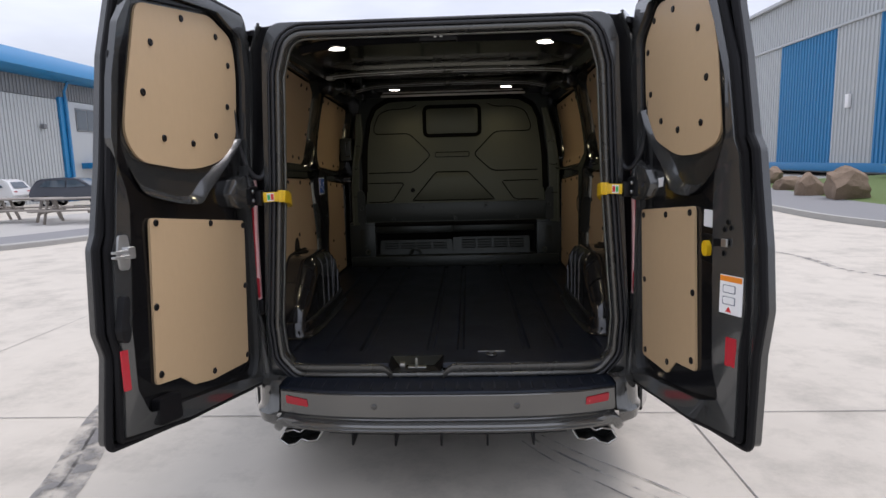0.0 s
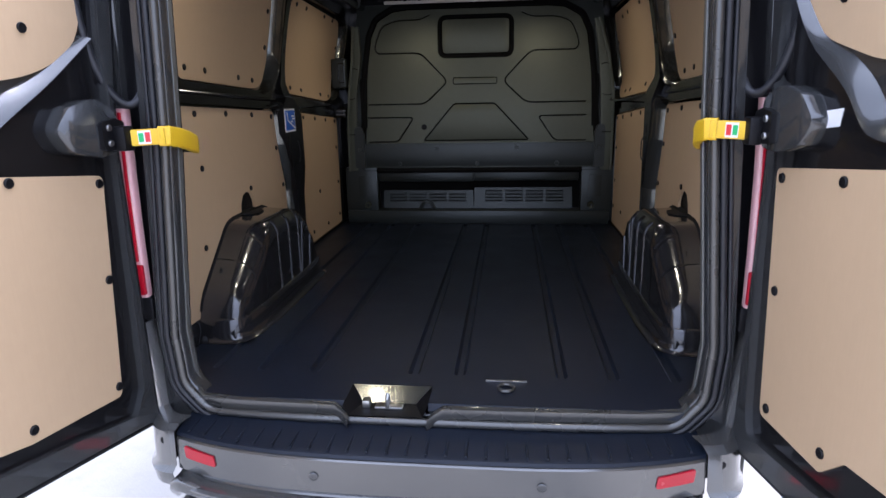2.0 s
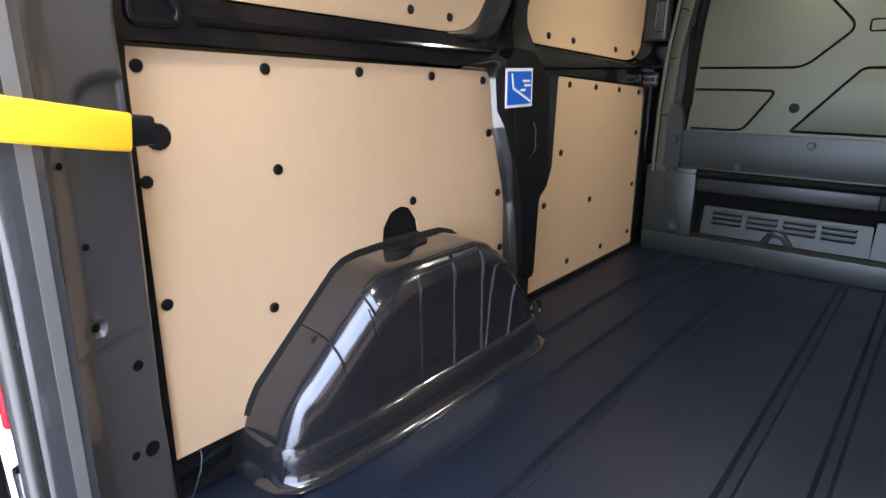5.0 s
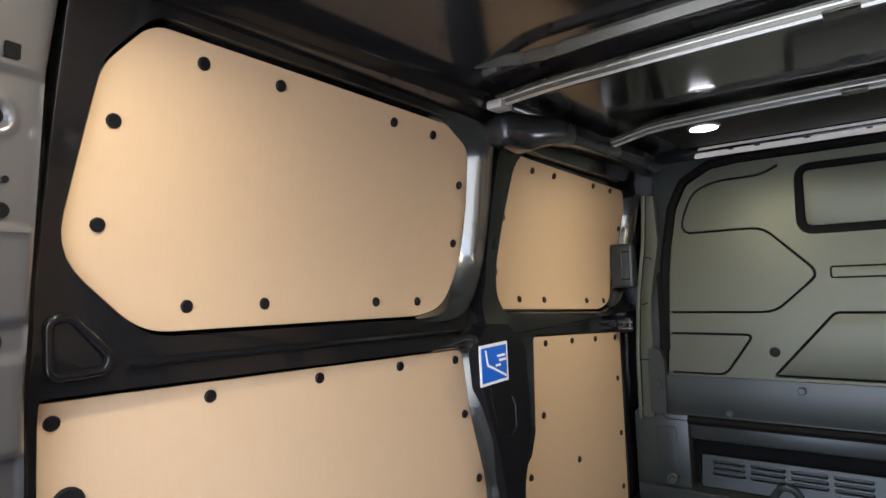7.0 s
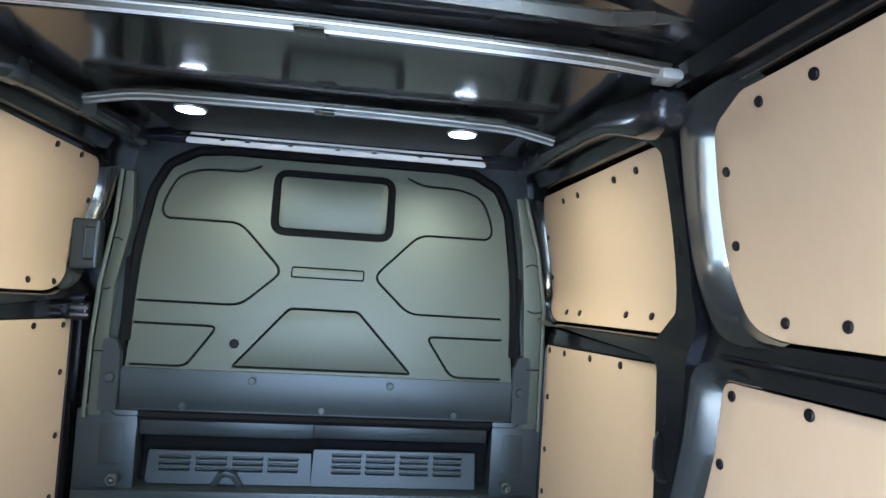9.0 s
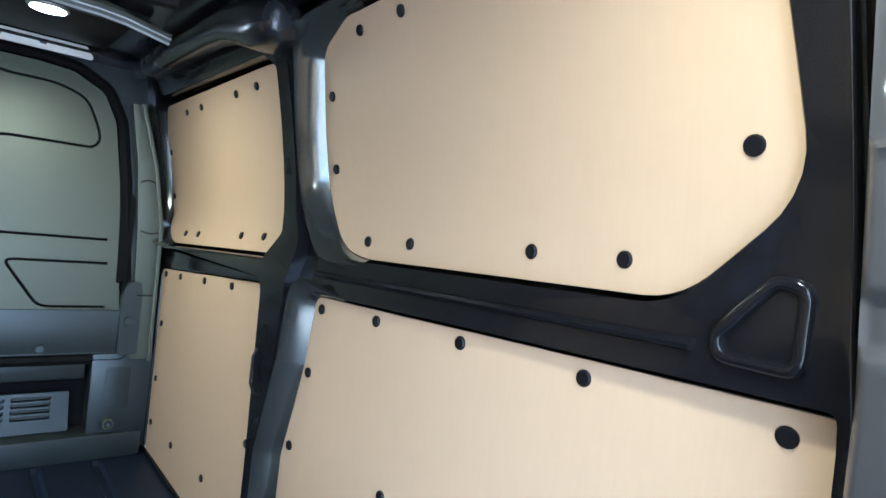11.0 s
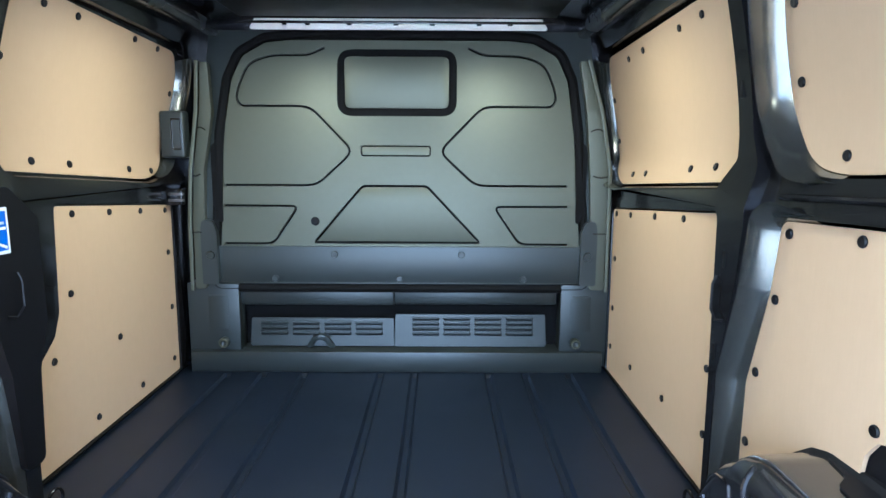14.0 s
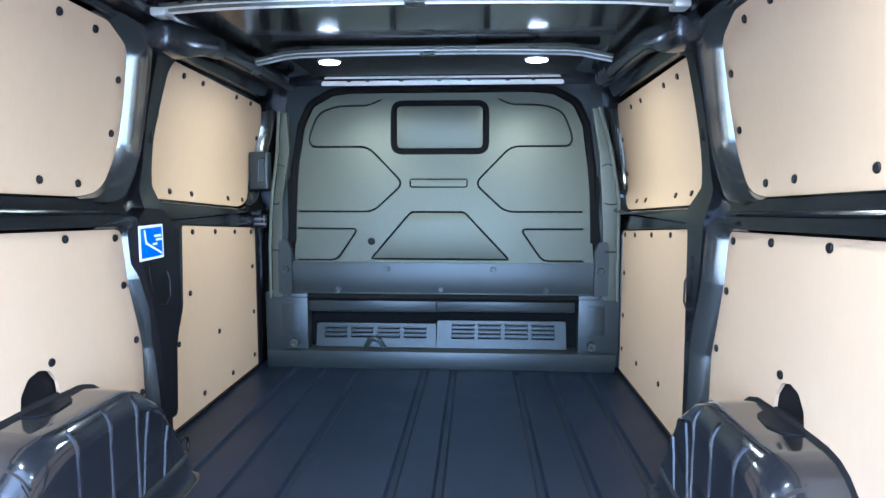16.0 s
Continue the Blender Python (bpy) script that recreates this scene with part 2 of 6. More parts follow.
def grow(pts, d):
    """An outline moved outwards by d."""
    area = sum(pts[i - 1][0] * pts[i][1] - pts[i][0] * pts[i - 1][1] for i in range(len(pts)))
    sgn = 1 if area > 0 else -1
    out, n = [], len(pts)
    for i in range(n):
        a, b, c = Vector(pts[i - 1]), Vector(pts[i]), Vector(pts[(i + 1) % n])
        e1, e2 = (b - a), (c - b)
        if e1.length < 1e-6 or e2.length < 1e-6:
            out.append(pts[i])
            continue
        e1, e2 = e1.normalized(), e2.normalized()
        n1, n2 = Vector((e1.y, -e1.x)) * sgn, Vector((e2.y, -e2.x)) * sgn
        m = n1 + n2
        m = m / max(0.5, m.length_squared / 2)
        q = b + m * d
        out.append((q.x, q.y))
    return out


def ease(x, a, b):
    """0 below a, 1 above b, with a soft rise between."""
    f = min(1, max(0, (x - a) / (b - a)))
    return f * f * (3 - 2 * f)


def widen(pts, near, far, a, b):
    """An outline moved outwards by near where its first value is below a and by far above b."""
    p, q = grow(pts, near), grow(pts, far)
    return [(m[0] + (n[0] - m[0]) * f, m[1] + (n[1] - m[1]) * f) for m, n, f in zip(p, q, [ease(c[0], a, b) for c in pts])]


def densify(pts, step):
    """An outline with extra points along its long edges."""
    out = []
    for i, p in enumerate(pts):
        q = pts[(i + 1) % len(pts)]
        n = max(1, int(math.dist(p, q) / step))
        out += [(p[0] + (q[0] - p[0]) * k / n, p[1] + (q[1] - p[1]) * k / n) for k in range(n)]
    return out


def slot(pts, w):
    """The outline of a groove of width w along an open line."""
    L, R = [], []
    n = len(pts)
    for i in range(n):
        b = Vector(pts[i])
        d1 = (b - Vector(pts[i - 1])).normalized() if i else (Vector(pts[1]) - b).normalized()
        d2 = (Vector(pts[i + 1]) - b).normalized() if i < n - 1 else d1
        m = Vector((-(d1.y + d2.y), d1.x + d2.x))
        m = m / max(0.6, m.length_squared / 2)
        L.append(tuple(b + m * w / 2))
        R.append(tuple(b - m * w / 2))
    return L + R[::-1]


def bend(pts, r=0.03, seg=4):
    """An open line with filleted inner corners."""
    out = [pts[0]]
    for i in range(1, len(pts) - 1):
        a, b, c = Vector(pts[i - 1]), Vector(pts[i]), Vector(pts[i + 1])
        u, v = (a - b).normalized(), (c - b).normalized()
        t = min(r, (a - b).length * 0.45, (c - b).length * 0.45)
        for k in range(seg + 1):
            f = k / seg
            q = (1 - f) ** 2 * (b + u * t) + 2 * f * (1 - f) * b + f * f * (b + v * t)
            out.append(tuple(q))
    return out + [pts[-1]]


def plate(outline, holes=(), depth=0.01, bevel=0.0, seg=2, cuts_u=(), cuts_v=(), hole_bevel=None, fn=None):
    """A flat plate with holes in u, v; its front lies at w = 0 and its back at w = -depth. fn maps (u, v, w) into the van."""
    bm = bmesh.new()
    edges = []
    for loop in (outline, *holes):
        vs = [bm.verts.new((p[0], p[1], 0)) for p in loop]
        edges += [bm.edges.new((vs[i - 1], vs[i])) for i in range(len(vs))]
    bmesh.ops.triangle_fill(bm, use_beauty=True, use_dissolve=False, edges=edges)
    for f in bm.faces:
        if f.normal.z < 0:
            f.normal_flip()
    ext = bmesh.ops.extrude_face_region(bm, geom=list(bm.faces), use_keep_orig=True)
    top = [v for v in ext["geom"] if isinstance(v, bmesh.types.BMVert)]
    tops = set(top)
    for v in bm.verts:
        if v not in tops:
            v.co.z = -depth
    if bevel or hole_bevel:
        rim = [e for e in bm.edges if all(v in tops for v in e.verts) and any(any(v not in tops for v in f.verts) for f in e.link_faces)]
        if hole_bevel is None:
            groups = [(rim, bevel)]
        else:
            lo = {(round(p[0], 5), round(p[1], 5)) for p in outline}
            outer = [e for e in rim if all((round(v.co.x, 5), round(v.co.y, 5)) in lo for v in e.verts)]
            so = set(outer)
            groups = [(outer, bevel), ([e for e in rim if e not in so], hole_bevel)]
        for es, b in groups:
            es = [e for e in es if e.is_valid]
            if es and b:
                bmesh.ops.bevel(bm, geom=es, offset=b, segments=seg, profile=0.5, affect="EDGES", clamp_overlap=True)
    for axis, cuts in (((1, 0, 0), cuts_u), ((0, 1, 0), cuts_v)):
        for c in cuts:
            co = (c, 0, 0) if axis[0] else (0, c, 0)
            bmesh.ops.bisect_plane(bm, geom=list(bm.verts) + list(bm.edges) + list(bm.faces), plane_co=co, plane_no=axis)
    if fn:
        for v in bm.verts:
            v.co = fn(*v.co)
    return bm


def box(x0, x1, y0, y1, z0, z1, bevel=0.0, seg=2, bm=None):
    own = bmesh.new()
    bmesh.ops.create_cube(own, size=1)
    for v in own.verts:
        v.co = ((x0 + x1) / 2 + v.co.x * (x1 - x0), (y0 + y1) / 2 + v.co.y * (y1 - y0), (z0 + z1) / 2 + v.co.z * (z1 - z0))
    if bevel:
        bmesh.ops.bevel(own, geom=list(own.edges), offset=bevel, segments=seg, profile=0.5, affect="EDGES", clamp_overlap=True)
    if bm is None:
        return own
    join(bm, own)
    return bm


def join(bm, other):
    me = bpy.data.meshes.new("join")
    other.to_mesh(me)
    other.free()
    bm.from_mesh(me)
    bpy.data.meshes.remove(me)
    return bm


def sweep(line, section, closed=False, up=(0, 0, 1), caps=True, scales=None):
    """A section (a, b) carried along a line of 3D points; a runs sideways, b towards up."""
    bm = bmesh.new()
    n = len(line)
    rings = []
    for i, p in enumerate(line):
        p = Vector(p)
        a = Vector(line[i - 1]) if (i or closed) else p
        c = Vector(line[(i + 1) % n]) if (i < n - 1 or closed) else p
        t = (c - a).normalized()
        u = Vector(up)
        side = t.cross(u).normalized()
        u2 = side.cross(t).normalized()
        k = scales[i] if scales else 1
        rings.append([bm.verts.new(p + side * s[0] * k + u2 * s[1] * k) for s in section])
    m = len(section)
    for i in range(n if closed else n - 1):
        r0, r1 = rings[i], rings[(i + 1) % n]
        for k in range(m):
            bm.faces.new((r0[k], r0[(k + 1) % m], r1[(k + 1) % m], r1[k]))
    if caps and not closed:
        bm.faces.new(rings[0][::-1])
        bm.faces.new(rings[-1])
    return bm


def circle(r, n=10, ry=None):
    return [(r * math.cos(2 * math.pi * k / n), (ry or r) * math.sin(2 * math.pi * k / n)) for k in range(n)]


def disc(r, depth, seg=14, dome=0.3):
    """A round button in u, v with a rounded rim, from w = 0 to w = depth."""
    bm = bmesh.new()
    prof = [(r, 0), (r, depth * 0.5), (r * 0.86, depth * 0.92), (r * 0.45, depth), (0, depth * (1 - dome))]
    rings = [[bm.verts.new((a * math.cos(2 * math.pi * k / seg), a * math.sin(2 * math.pi * k / seg), h)) for k in range(seg)] for a, h in prof[:-1]]
    tip = bm.verts.new((0, 0, prof[-1][1]))
    for r0, r1 in zip(rings, rings[1:]):
        for k in range(seg):
            bm.faces.new((r0[k], r0[(k + 1) % seg], r1[(k + 1) % seg], r1[k]))
    for k in range(seg):
        bm.faces.new((rings[-1][k], rings[-1][(k + 1) % seg], tip))
    return bm


def loft(sections):
    """Faces between rows of 3D points."""
    bm = bmesh.new()
    rows = [[bm.verts.new(p) for p in s] for s in sections]
    for a, b in zip(rows, rows[1:]):
        for k in range(len(a) - 1):
            bm.faces.new((a[k], a[k + 1], b[k + 1], b[k]))
    return bm


def thick(bm, d):
    bmesh.ops.recalc_face_normals(bm, faces=bm.faces)
    bmesh.ops.solidify(bm, geom=list(bm.faces), thickness=d)
    return bm


def empty(name, label, category, group="", kind=""):
    ob = new(name)
    ob.empty_display_size = 0.2
    return tagged(ob, label, category, group, kind)


# ---- the van ----
van = empty("van", "dark grey panel van with open rear doors and ply-lined load bay", "van")
FLOOR = 0.58


def lerp(x, xs, ys):
    return float(np.interp(x, xs, ys))


def lean(z):
    return 0.072 * max(0.0, (z - 1.5) / 0.38) ** 1.4


def base_x(y, side):
    shift = lerp(y, [1.6, 1.9], [0, 0.016 if side < 0 else -0.014])
    return lerp(y, [0.5, 0.8, 1.41, 1.65, 1.9, 2.8], [0.838, 0.855, 0.888, 0.894, 0.899, 0.903]) + shift


def low_x(y, side):
    return lerp(y, [1.62, 1.80], [0.86, 0.903 if side < 0 else 0.856])


def panel_x(y, z, side):
    """Half-width at which the lining lies."""
    f = min(1, max(0, (z - 1.36) / 0.1))
    return low_x(y, side) * (1 - f) + base_x(y, side) * f - lean(z)


def wall_map(side, off=0.0):
    """u, v, w = along, up, into the van."""
    return lambda u, v, w: (side * (panel_x(u, v, side) + off - w), u, v)


ZC = [0.7, 0.9, 1.1, 1.3, 1.36, 1.41, 1.46, 1.52, 1.58, 1.64, 1.7, 1.76, 1.82, 1.88, 1.94]
YC = [0.7, 0.8, 1.0, 1.2, 1.41, 1.52, 1.62, 1.7, 1.8, 1.9, 2.2, 2.5]

UP_REAR = rnd([(0.608, 1.585), (0.652, 1.84), (0.715, 1.912), (1.46, 1.905), (1.57, 1.86), (1.60, 1.70), (1.59, 1.56), (1.52, 1.46), (1.42, 1.44), (0.728, 1.468)], [0.1, 0.08, 0.06, 0.08, 0.06, 0.5, 0.5, 0.5, 0.5, 0.12])
LOW_REAR = rnd([(0.566, 0.66), (0.584, 1.388), (1.545, 1.344), (1.567, 1.19), (1.632, 0.97), (1.636, 0.62), (1.50, 0.62), (1.33, 0.90), (1.258, 0.90), (1.256, 0.95), (1.250, 0.99), (1.225, 1.024), (1.19, 1.034), (1.155, 1.024), (1.130, 0.99), (1.122, 0.92), (1.03, 0.90), (0.76, 0.66)],
               [0.005, 0.012, 0.03, 0.05, 0.03, 0, 0, 0, 0, 0.015, 0.02, 0.02, 0.02, 0.02, 0.02, 0, 0, 0])
UP_FRONT = {-1: rnd([(1.766, 1.506), (1.80, 1.43), (2.55, 1.378), (2.66, 1.41), (2.73, 1.55), (2.775, 1.75), (2.72, 1.853), (1.865, 1.885), (1.81, 1.845)], [0.3, 0.12, 0.3, 0.3, 0.5, 0.3, 0.06, 0.06, 0.08]),
            1: rnd([(1.727, 1.46), (1.765, 1.413), (2.66, 1.364), (2.785, 1.42), (2.832, 1.56), (2.83, 1.76), (2.785, 1.85), (1.815, 1.868), (1.752, 1.828)], [0.3, 0.12, 0.3, 0.3, 0.5, 0.3, 0.06, 0.06, 0.08])}
LOW_FRONT = {-1: rnd([(1.815, 0.60), (1.832, 0.875), (1.945, 0.965), (1.975, 1.03), (1.992, 1.327), (2.715, 1.272), (2.705, 0.60)], [0.01, 0.02, 0.03, 0.05, 0.015, 0.02, 0.01]),
             1: rnd([(1.785, 0.60), (1.79, 0.87), (1.82, 1.332), (2.725, 1.262), (2.72, 0.60)], [0.01, 0, 0.015, 0.02, 0.01])}

FIX_LR = [(0.61, 1.359), (0.842, 1.353), (1.074, 1.346), (1.308, 1.335), (1.516, 1.321), (0.852, 1.166), (1.233, 1.041), (0.600, 1.177), (0.604, 0.962), (0.816, 0.89), (1.545, 1.18), (1.595, 1.005), (1.612, 0.835)]
FIX_UR = [(0.802, 1.503), (0.955, 1.498), (1.259, 1.483), (1.411, 1.475), (0.801, 1.879), (0.952, 1.880), (1.267, 1.875), (1.414, 1.872), (0.673, 1.77), (0.661, 1.626), (1.553, 1.618), (1.551, 1.767)]
FIX_UF = {-1: [(1.952, 1.851), (2.10, 1.85), (2.42, 1.847), (2.584, 1.843), (1.938, 1.451), (2.10, 1.44), (2.43, 1.418), (2.586, 1.408), (1.81, 1.70), (1.79, 1.54), (2.735, 1.70), (2.705, 1.60)],
          1: [(1.930, 1.828), (2.08, 1.824), (2.394, 1.816), (2.55, 1.812), (1.907, 1.445), (2.06, 1.436), (2.42, 1.412), (2.55, 1.405), (2.805, 1.69), (2.795, 1.53)]}
FIX_LF = {-1: [(2.073, 1.298), (2.27, 1.285), (2.47, 1.27), (2.66, 1.255), (2.276, 0.867), (2.035, 1.07), (1.935, 0.90), (2.12, 0.655), (2.40, 0.65), (2.66, 0.66), (2.665, 1.09), (2.668, 0.87)],
          1: [(2.029, 1.297), (2.26, 1.28), (2.507, 1.26), (2.68, 1.248), (1.815, 0.752), (2.107, 0.728), (2.42, 0.715), (2.68, 0.71), (2.675, 1.07), (2.675, 0.87), (1.82, 0.93)]}


def fixings(panel, spots, fn, side, r=0.0108):
    """Round black push-in fixings on a lining panel."""
    first = None
    for y, z in spots:
        eps = 0.004
        p = Vector(fn(y, z, 0.0))
        nrm = (Vector(fn(y + eps, z, 0)) - p).cross(Vector(fn(y, z + eps, 0)) - p).normalized()
        if nrm.x * side > 0:
            nrm = -nrm
        m = Matrix.Translation(p) @ nrm.to_track_quat("Z", "Y").to_matrix().to_4x4()
        if first is None:
            first = part("fixing", disc(r, 0.005), PLASTIC, panel)
            first.matrix_local = m
        else:
            again(first, "fixing", panel, m)


for side in (-1, 1):
    # pressed inner frame round the linings, with deep rounded reveals
    fm = wall_map(side, -0.018)
    outer = [(0.555 - (0.022 if side > 0 else 0), 0.585), (0.575 - (0.022 if side > 0 else 0), 1.40), (0.60, 1.99), (1.66, 1.99), (1.70, 1.40), (1.70, 0.585)]
    bm = plate(outer, [widen(UP_REAR, 0.007, 0.034, 1.41, 1.575), rnd([(0.572 - (0.022 if side > 0 else 0), 0.60), (0.588 - (0.022 if side > 0 else 0), 1.396), (1.555, 1.352), (1.582, 1.19), (1.648, 0.97), (1.650, 0.60)], [0, 0.01, 0.04, 0.05, 0.03, 0])],
               0.03, 0.004, 3, YC, ZC, hole_bevel=0.010, fn=fm)
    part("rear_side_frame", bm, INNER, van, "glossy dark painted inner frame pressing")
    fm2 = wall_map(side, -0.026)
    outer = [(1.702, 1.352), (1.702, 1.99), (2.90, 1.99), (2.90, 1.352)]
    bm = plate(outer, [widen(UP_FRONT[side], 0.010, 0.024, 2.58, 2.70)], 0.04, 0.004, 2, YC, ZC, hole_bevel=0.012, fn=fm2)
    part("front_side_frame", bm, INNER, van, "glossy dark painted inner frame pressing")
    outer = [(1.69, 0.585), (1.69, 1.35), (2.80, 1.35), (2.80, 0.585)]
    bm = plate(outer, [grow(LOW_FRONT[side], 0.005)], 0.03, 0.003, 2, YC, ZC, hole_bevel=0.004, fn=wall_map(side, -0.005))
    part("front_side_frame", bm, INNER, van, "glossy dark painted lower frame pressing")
    # broad reveals on the pillar edges beside the linings, doorway sheen in their paint
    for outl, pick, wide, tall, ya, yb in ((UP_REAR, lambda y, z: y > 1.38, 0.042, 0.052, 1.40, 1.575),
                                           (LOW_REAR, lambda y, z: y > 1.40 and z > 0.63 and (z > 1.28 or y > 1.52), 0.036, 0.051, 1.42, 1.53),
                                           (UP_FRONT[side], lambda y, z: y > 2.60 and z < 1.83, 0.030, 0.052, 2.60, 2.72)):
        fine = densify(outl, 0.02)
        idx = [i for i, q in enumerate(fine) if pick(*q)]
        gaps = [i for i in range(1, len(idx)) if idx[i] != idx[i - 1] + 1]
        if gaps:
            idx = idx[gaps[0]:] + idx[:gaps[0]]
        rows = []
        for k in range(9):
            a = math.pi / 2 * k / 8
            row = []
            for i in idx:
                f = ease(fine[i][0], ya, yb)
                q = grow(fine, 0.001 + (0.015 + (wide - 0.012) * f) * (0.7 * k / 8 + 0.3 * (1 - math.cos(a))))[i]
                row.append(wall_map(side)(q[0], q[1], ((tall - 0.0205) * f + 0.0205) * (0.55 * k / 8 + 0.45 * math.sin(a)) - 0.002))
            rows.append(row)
        part("pillar_reveal", loft(rows), REVEAL, van, "pillar reveal with doorway sheen in its paint", 60)
    # pillar face between the reveals
    bp = [(1.652, 1.93), (1.655, 1.52), (1.618, 1.43), (1.608, 1.33), (1.625, 1.18), (1.678, 0.96), (1.68, 0.59)] + ([(1.755, 0.59), (1.765, 0.95), (1.785, 1.33)] if side < 0 else [(1.705, 0.59), (1.71, 0.95), (1.725, 1.33)]) + [(1.765, 1.40), (1.715, 1.47), (1.705, 1.93)]
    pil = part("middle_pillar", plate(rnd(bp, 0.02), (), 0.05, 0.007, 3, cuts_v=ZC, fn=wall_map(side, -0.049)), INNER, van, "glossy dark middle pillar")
    for y, z in ((1.69, 1.62), (1.675, 1.24), (1.69, 1.02)):
        q = wall_map(side, -0.049)(y, z, 0)
        part("access_slot", box(q[0] - 0.003, q[0] + 0.003, y - 0.006, y + 0.006, z - 0.02, z + 0.02, 0.002), GAP, pil)
    # rolled bead along the waist rail
    part("waist_bead", sweep([wall_map(side, -0.020)(y, lerp(y, [0.62, 1.55], [1.43, 1.392]), 0) for y in [0.70 + 0.07 * k for k in range(13)]], circle(0.007, 8)), INNER, van)
    # triangular pressing ahead of the rear pillar
    tri = rnd([(0.600, 1.425), (0.598, 1.495), (0.622, 1.498), (0.672, 1.44), (0.668, 1.425)], [0.012, 0.015, 0.015, 0.015, 0.012])
    part("pressed_triangle", plate(grow(tri, 0.010), [grow(tri, -0.004)], 0.012, 0.006, 4, fn=wall_map(side, -0.0265)), INNER, van)
    # hinge block and clamp ahead of the front linings
    if side < 0:
        hinge = part("door_hinge", box(-0.905, -0.812, 2.665, 2.72, 1.455, 1.632, 0.010, 3), STEEL_SHADED, van, "grey steel hinge block")
        part("hinge_plate", plate(rnd([(-0.862, 1.485), (-0.862, 1.605), (-0.822, 1.605), (-0.822, 1.485)], 0.006), [rnd([(-0.856, 1.492), (-0.856, 1.598), (-0.828, 1.598), (-0.828, 1.492)], 0.004)], 0.006, 0.002, 2, fn=lambda u, v, w: (u, 2.664 - w, v)), INNER, hinge)
        clamp = part("door_clamp", box(-0.915, -0.835, 2.668, 2.72, 1.272, 1.335, 0.008, 2), INNER, van)
        for z in (1.288, 1.312):
            part("clamp_bar", box(-0.885, -0.828, 2.655, 2.67, z, z + 0.010, 0.003), PILLAR, clamp)
    # body skin behind
    ys = [0.40, 0.5, 0.7, 1.0, 1.5, 2.0, 2.5, 3.0]
    zs = [0.34, 0.58, 0.8, 1.1, 1.4, 1.6, 1.8, 1.95, 2.02]
    grid = [[(side * (0.955 - 0.11 * max(0, (z - 1.35) / 0.67) ** 1.5 - 0.10 * max(0, (0.75 - y) / 0.35) ** 2), y, z) for z in zs] for y in ys]
    part("side_panel", thick(loft(grid), 0.012), PAINT, van, "dark grey metallic outer body side")
    # linings
    for name, outline, fix, off in (("upper_lining_panel", UP_REAR, FIX_UR, 0.0), ("lower_lining_panel", [(u - (0.018 if side > 0 and u < 0.6 else 0), v) for u, v in LOW_REAR], FIX_LR, 0.0),
                                    ("upper_lining_panel", UP_FRONT[side], FIX_UF[side], 0.0), ("lower_lining_panel", LOW_FRONT[side], FIX_LF[side], 0.0)):
        fn = wall_map(side, off)
        p = part(name, plate(outline, (), 0.008, 0.0015, 1, YC, ZC, fn=fn), PLY, van, "pale birch plywood lining panel with black fixings")
        fixings(p, fix, fn, side)
        if fix is FIX_LR:
            big = part("rubber_grommet", disc(0.022 if side < 0 else 0.0165, 0.006), RUBBER, p)
            q = fn(0.628, 1.248, 0)
            big.matrix_local = Matrix.Translation(q) @ Matrix.Rotation(-side * math.pi / 2, 4, "Y")
    # black plate seen through the keyhole cut-out above the arch
    part("arch_bracket", box(side * 0.895, side * 0.872, 1.10, 1.28, 0.86, 1.05, 0.004), PLASTIC, van)

# load floor: rubber liner with pressed channels
chan = [(-0.715, -0.69), (-0.568, -0.543), (-0.403, -0.378), (-0.091, -0.067), (0.049, 0.073), (0.352, 0.376), (0.503, 0.527), (0.68, 0.705)]
xs = {-0.93, 0.93, -0.25, 0.25}
for a, b in chan:
    xs |= {a - 0.006, a + 0.003, b - 0.003, b + 0.006}
xs = sorted(xs | {-0.245, -0.012})


def floor_z(x, y):
    if 0.52 < y < 2.69:
        for a, b in chan:
            if a + 0.001 <= x <= b - 0.001:
                return FLOOR - 0.011
    return FLOOR


rows = []
for y in (0.328, 0.336, 0.36, 0.43, 0.51, 0.525, 1.0, 1.6, 2.2, 2.685, 2.705, 2.84):
    rows.append([(max(-0.665, min(0.665, x)) if y < 0.40 else x, y, floor_z(x, y) - (0.02 if y < 0.33 else 0)) for x in xs])
sheet = loft(rows)
bmesh.ops.delete(sheet, geom=[f for f in sheet.faces if -0.246 < f.calc_center_median().x < -0.011 and f.calc_center_median().y < 0.43], context="FACES")
load_floor = part("load_floor", thick(sheet, 0.02), LINER, van, "black rubber load floor liner with pressed channels", 25)


# wheel arch boxes
def arch_top(y):
    return lerp(y, [0.715, 0.722, 0.738, 0.76, 0.97, 1.0, 1.04, 1.12, 1.33, 1.38, 1.43, 1.575, 1.595, 1.606], [0.60, 0.66, 0.70, 0.735, 0.925, 0.941, 0.948, 0.95, 0.944, 0.928, 0.892, 0.70, 0.655, 0.60])


def arch_inner(y):
    return lerp(y, [0.715, 0.76, 0.95, 1.47, 1.57, 1.606], [0.735, 0.712, 0.70, 0.70, 0.708, 0.722])


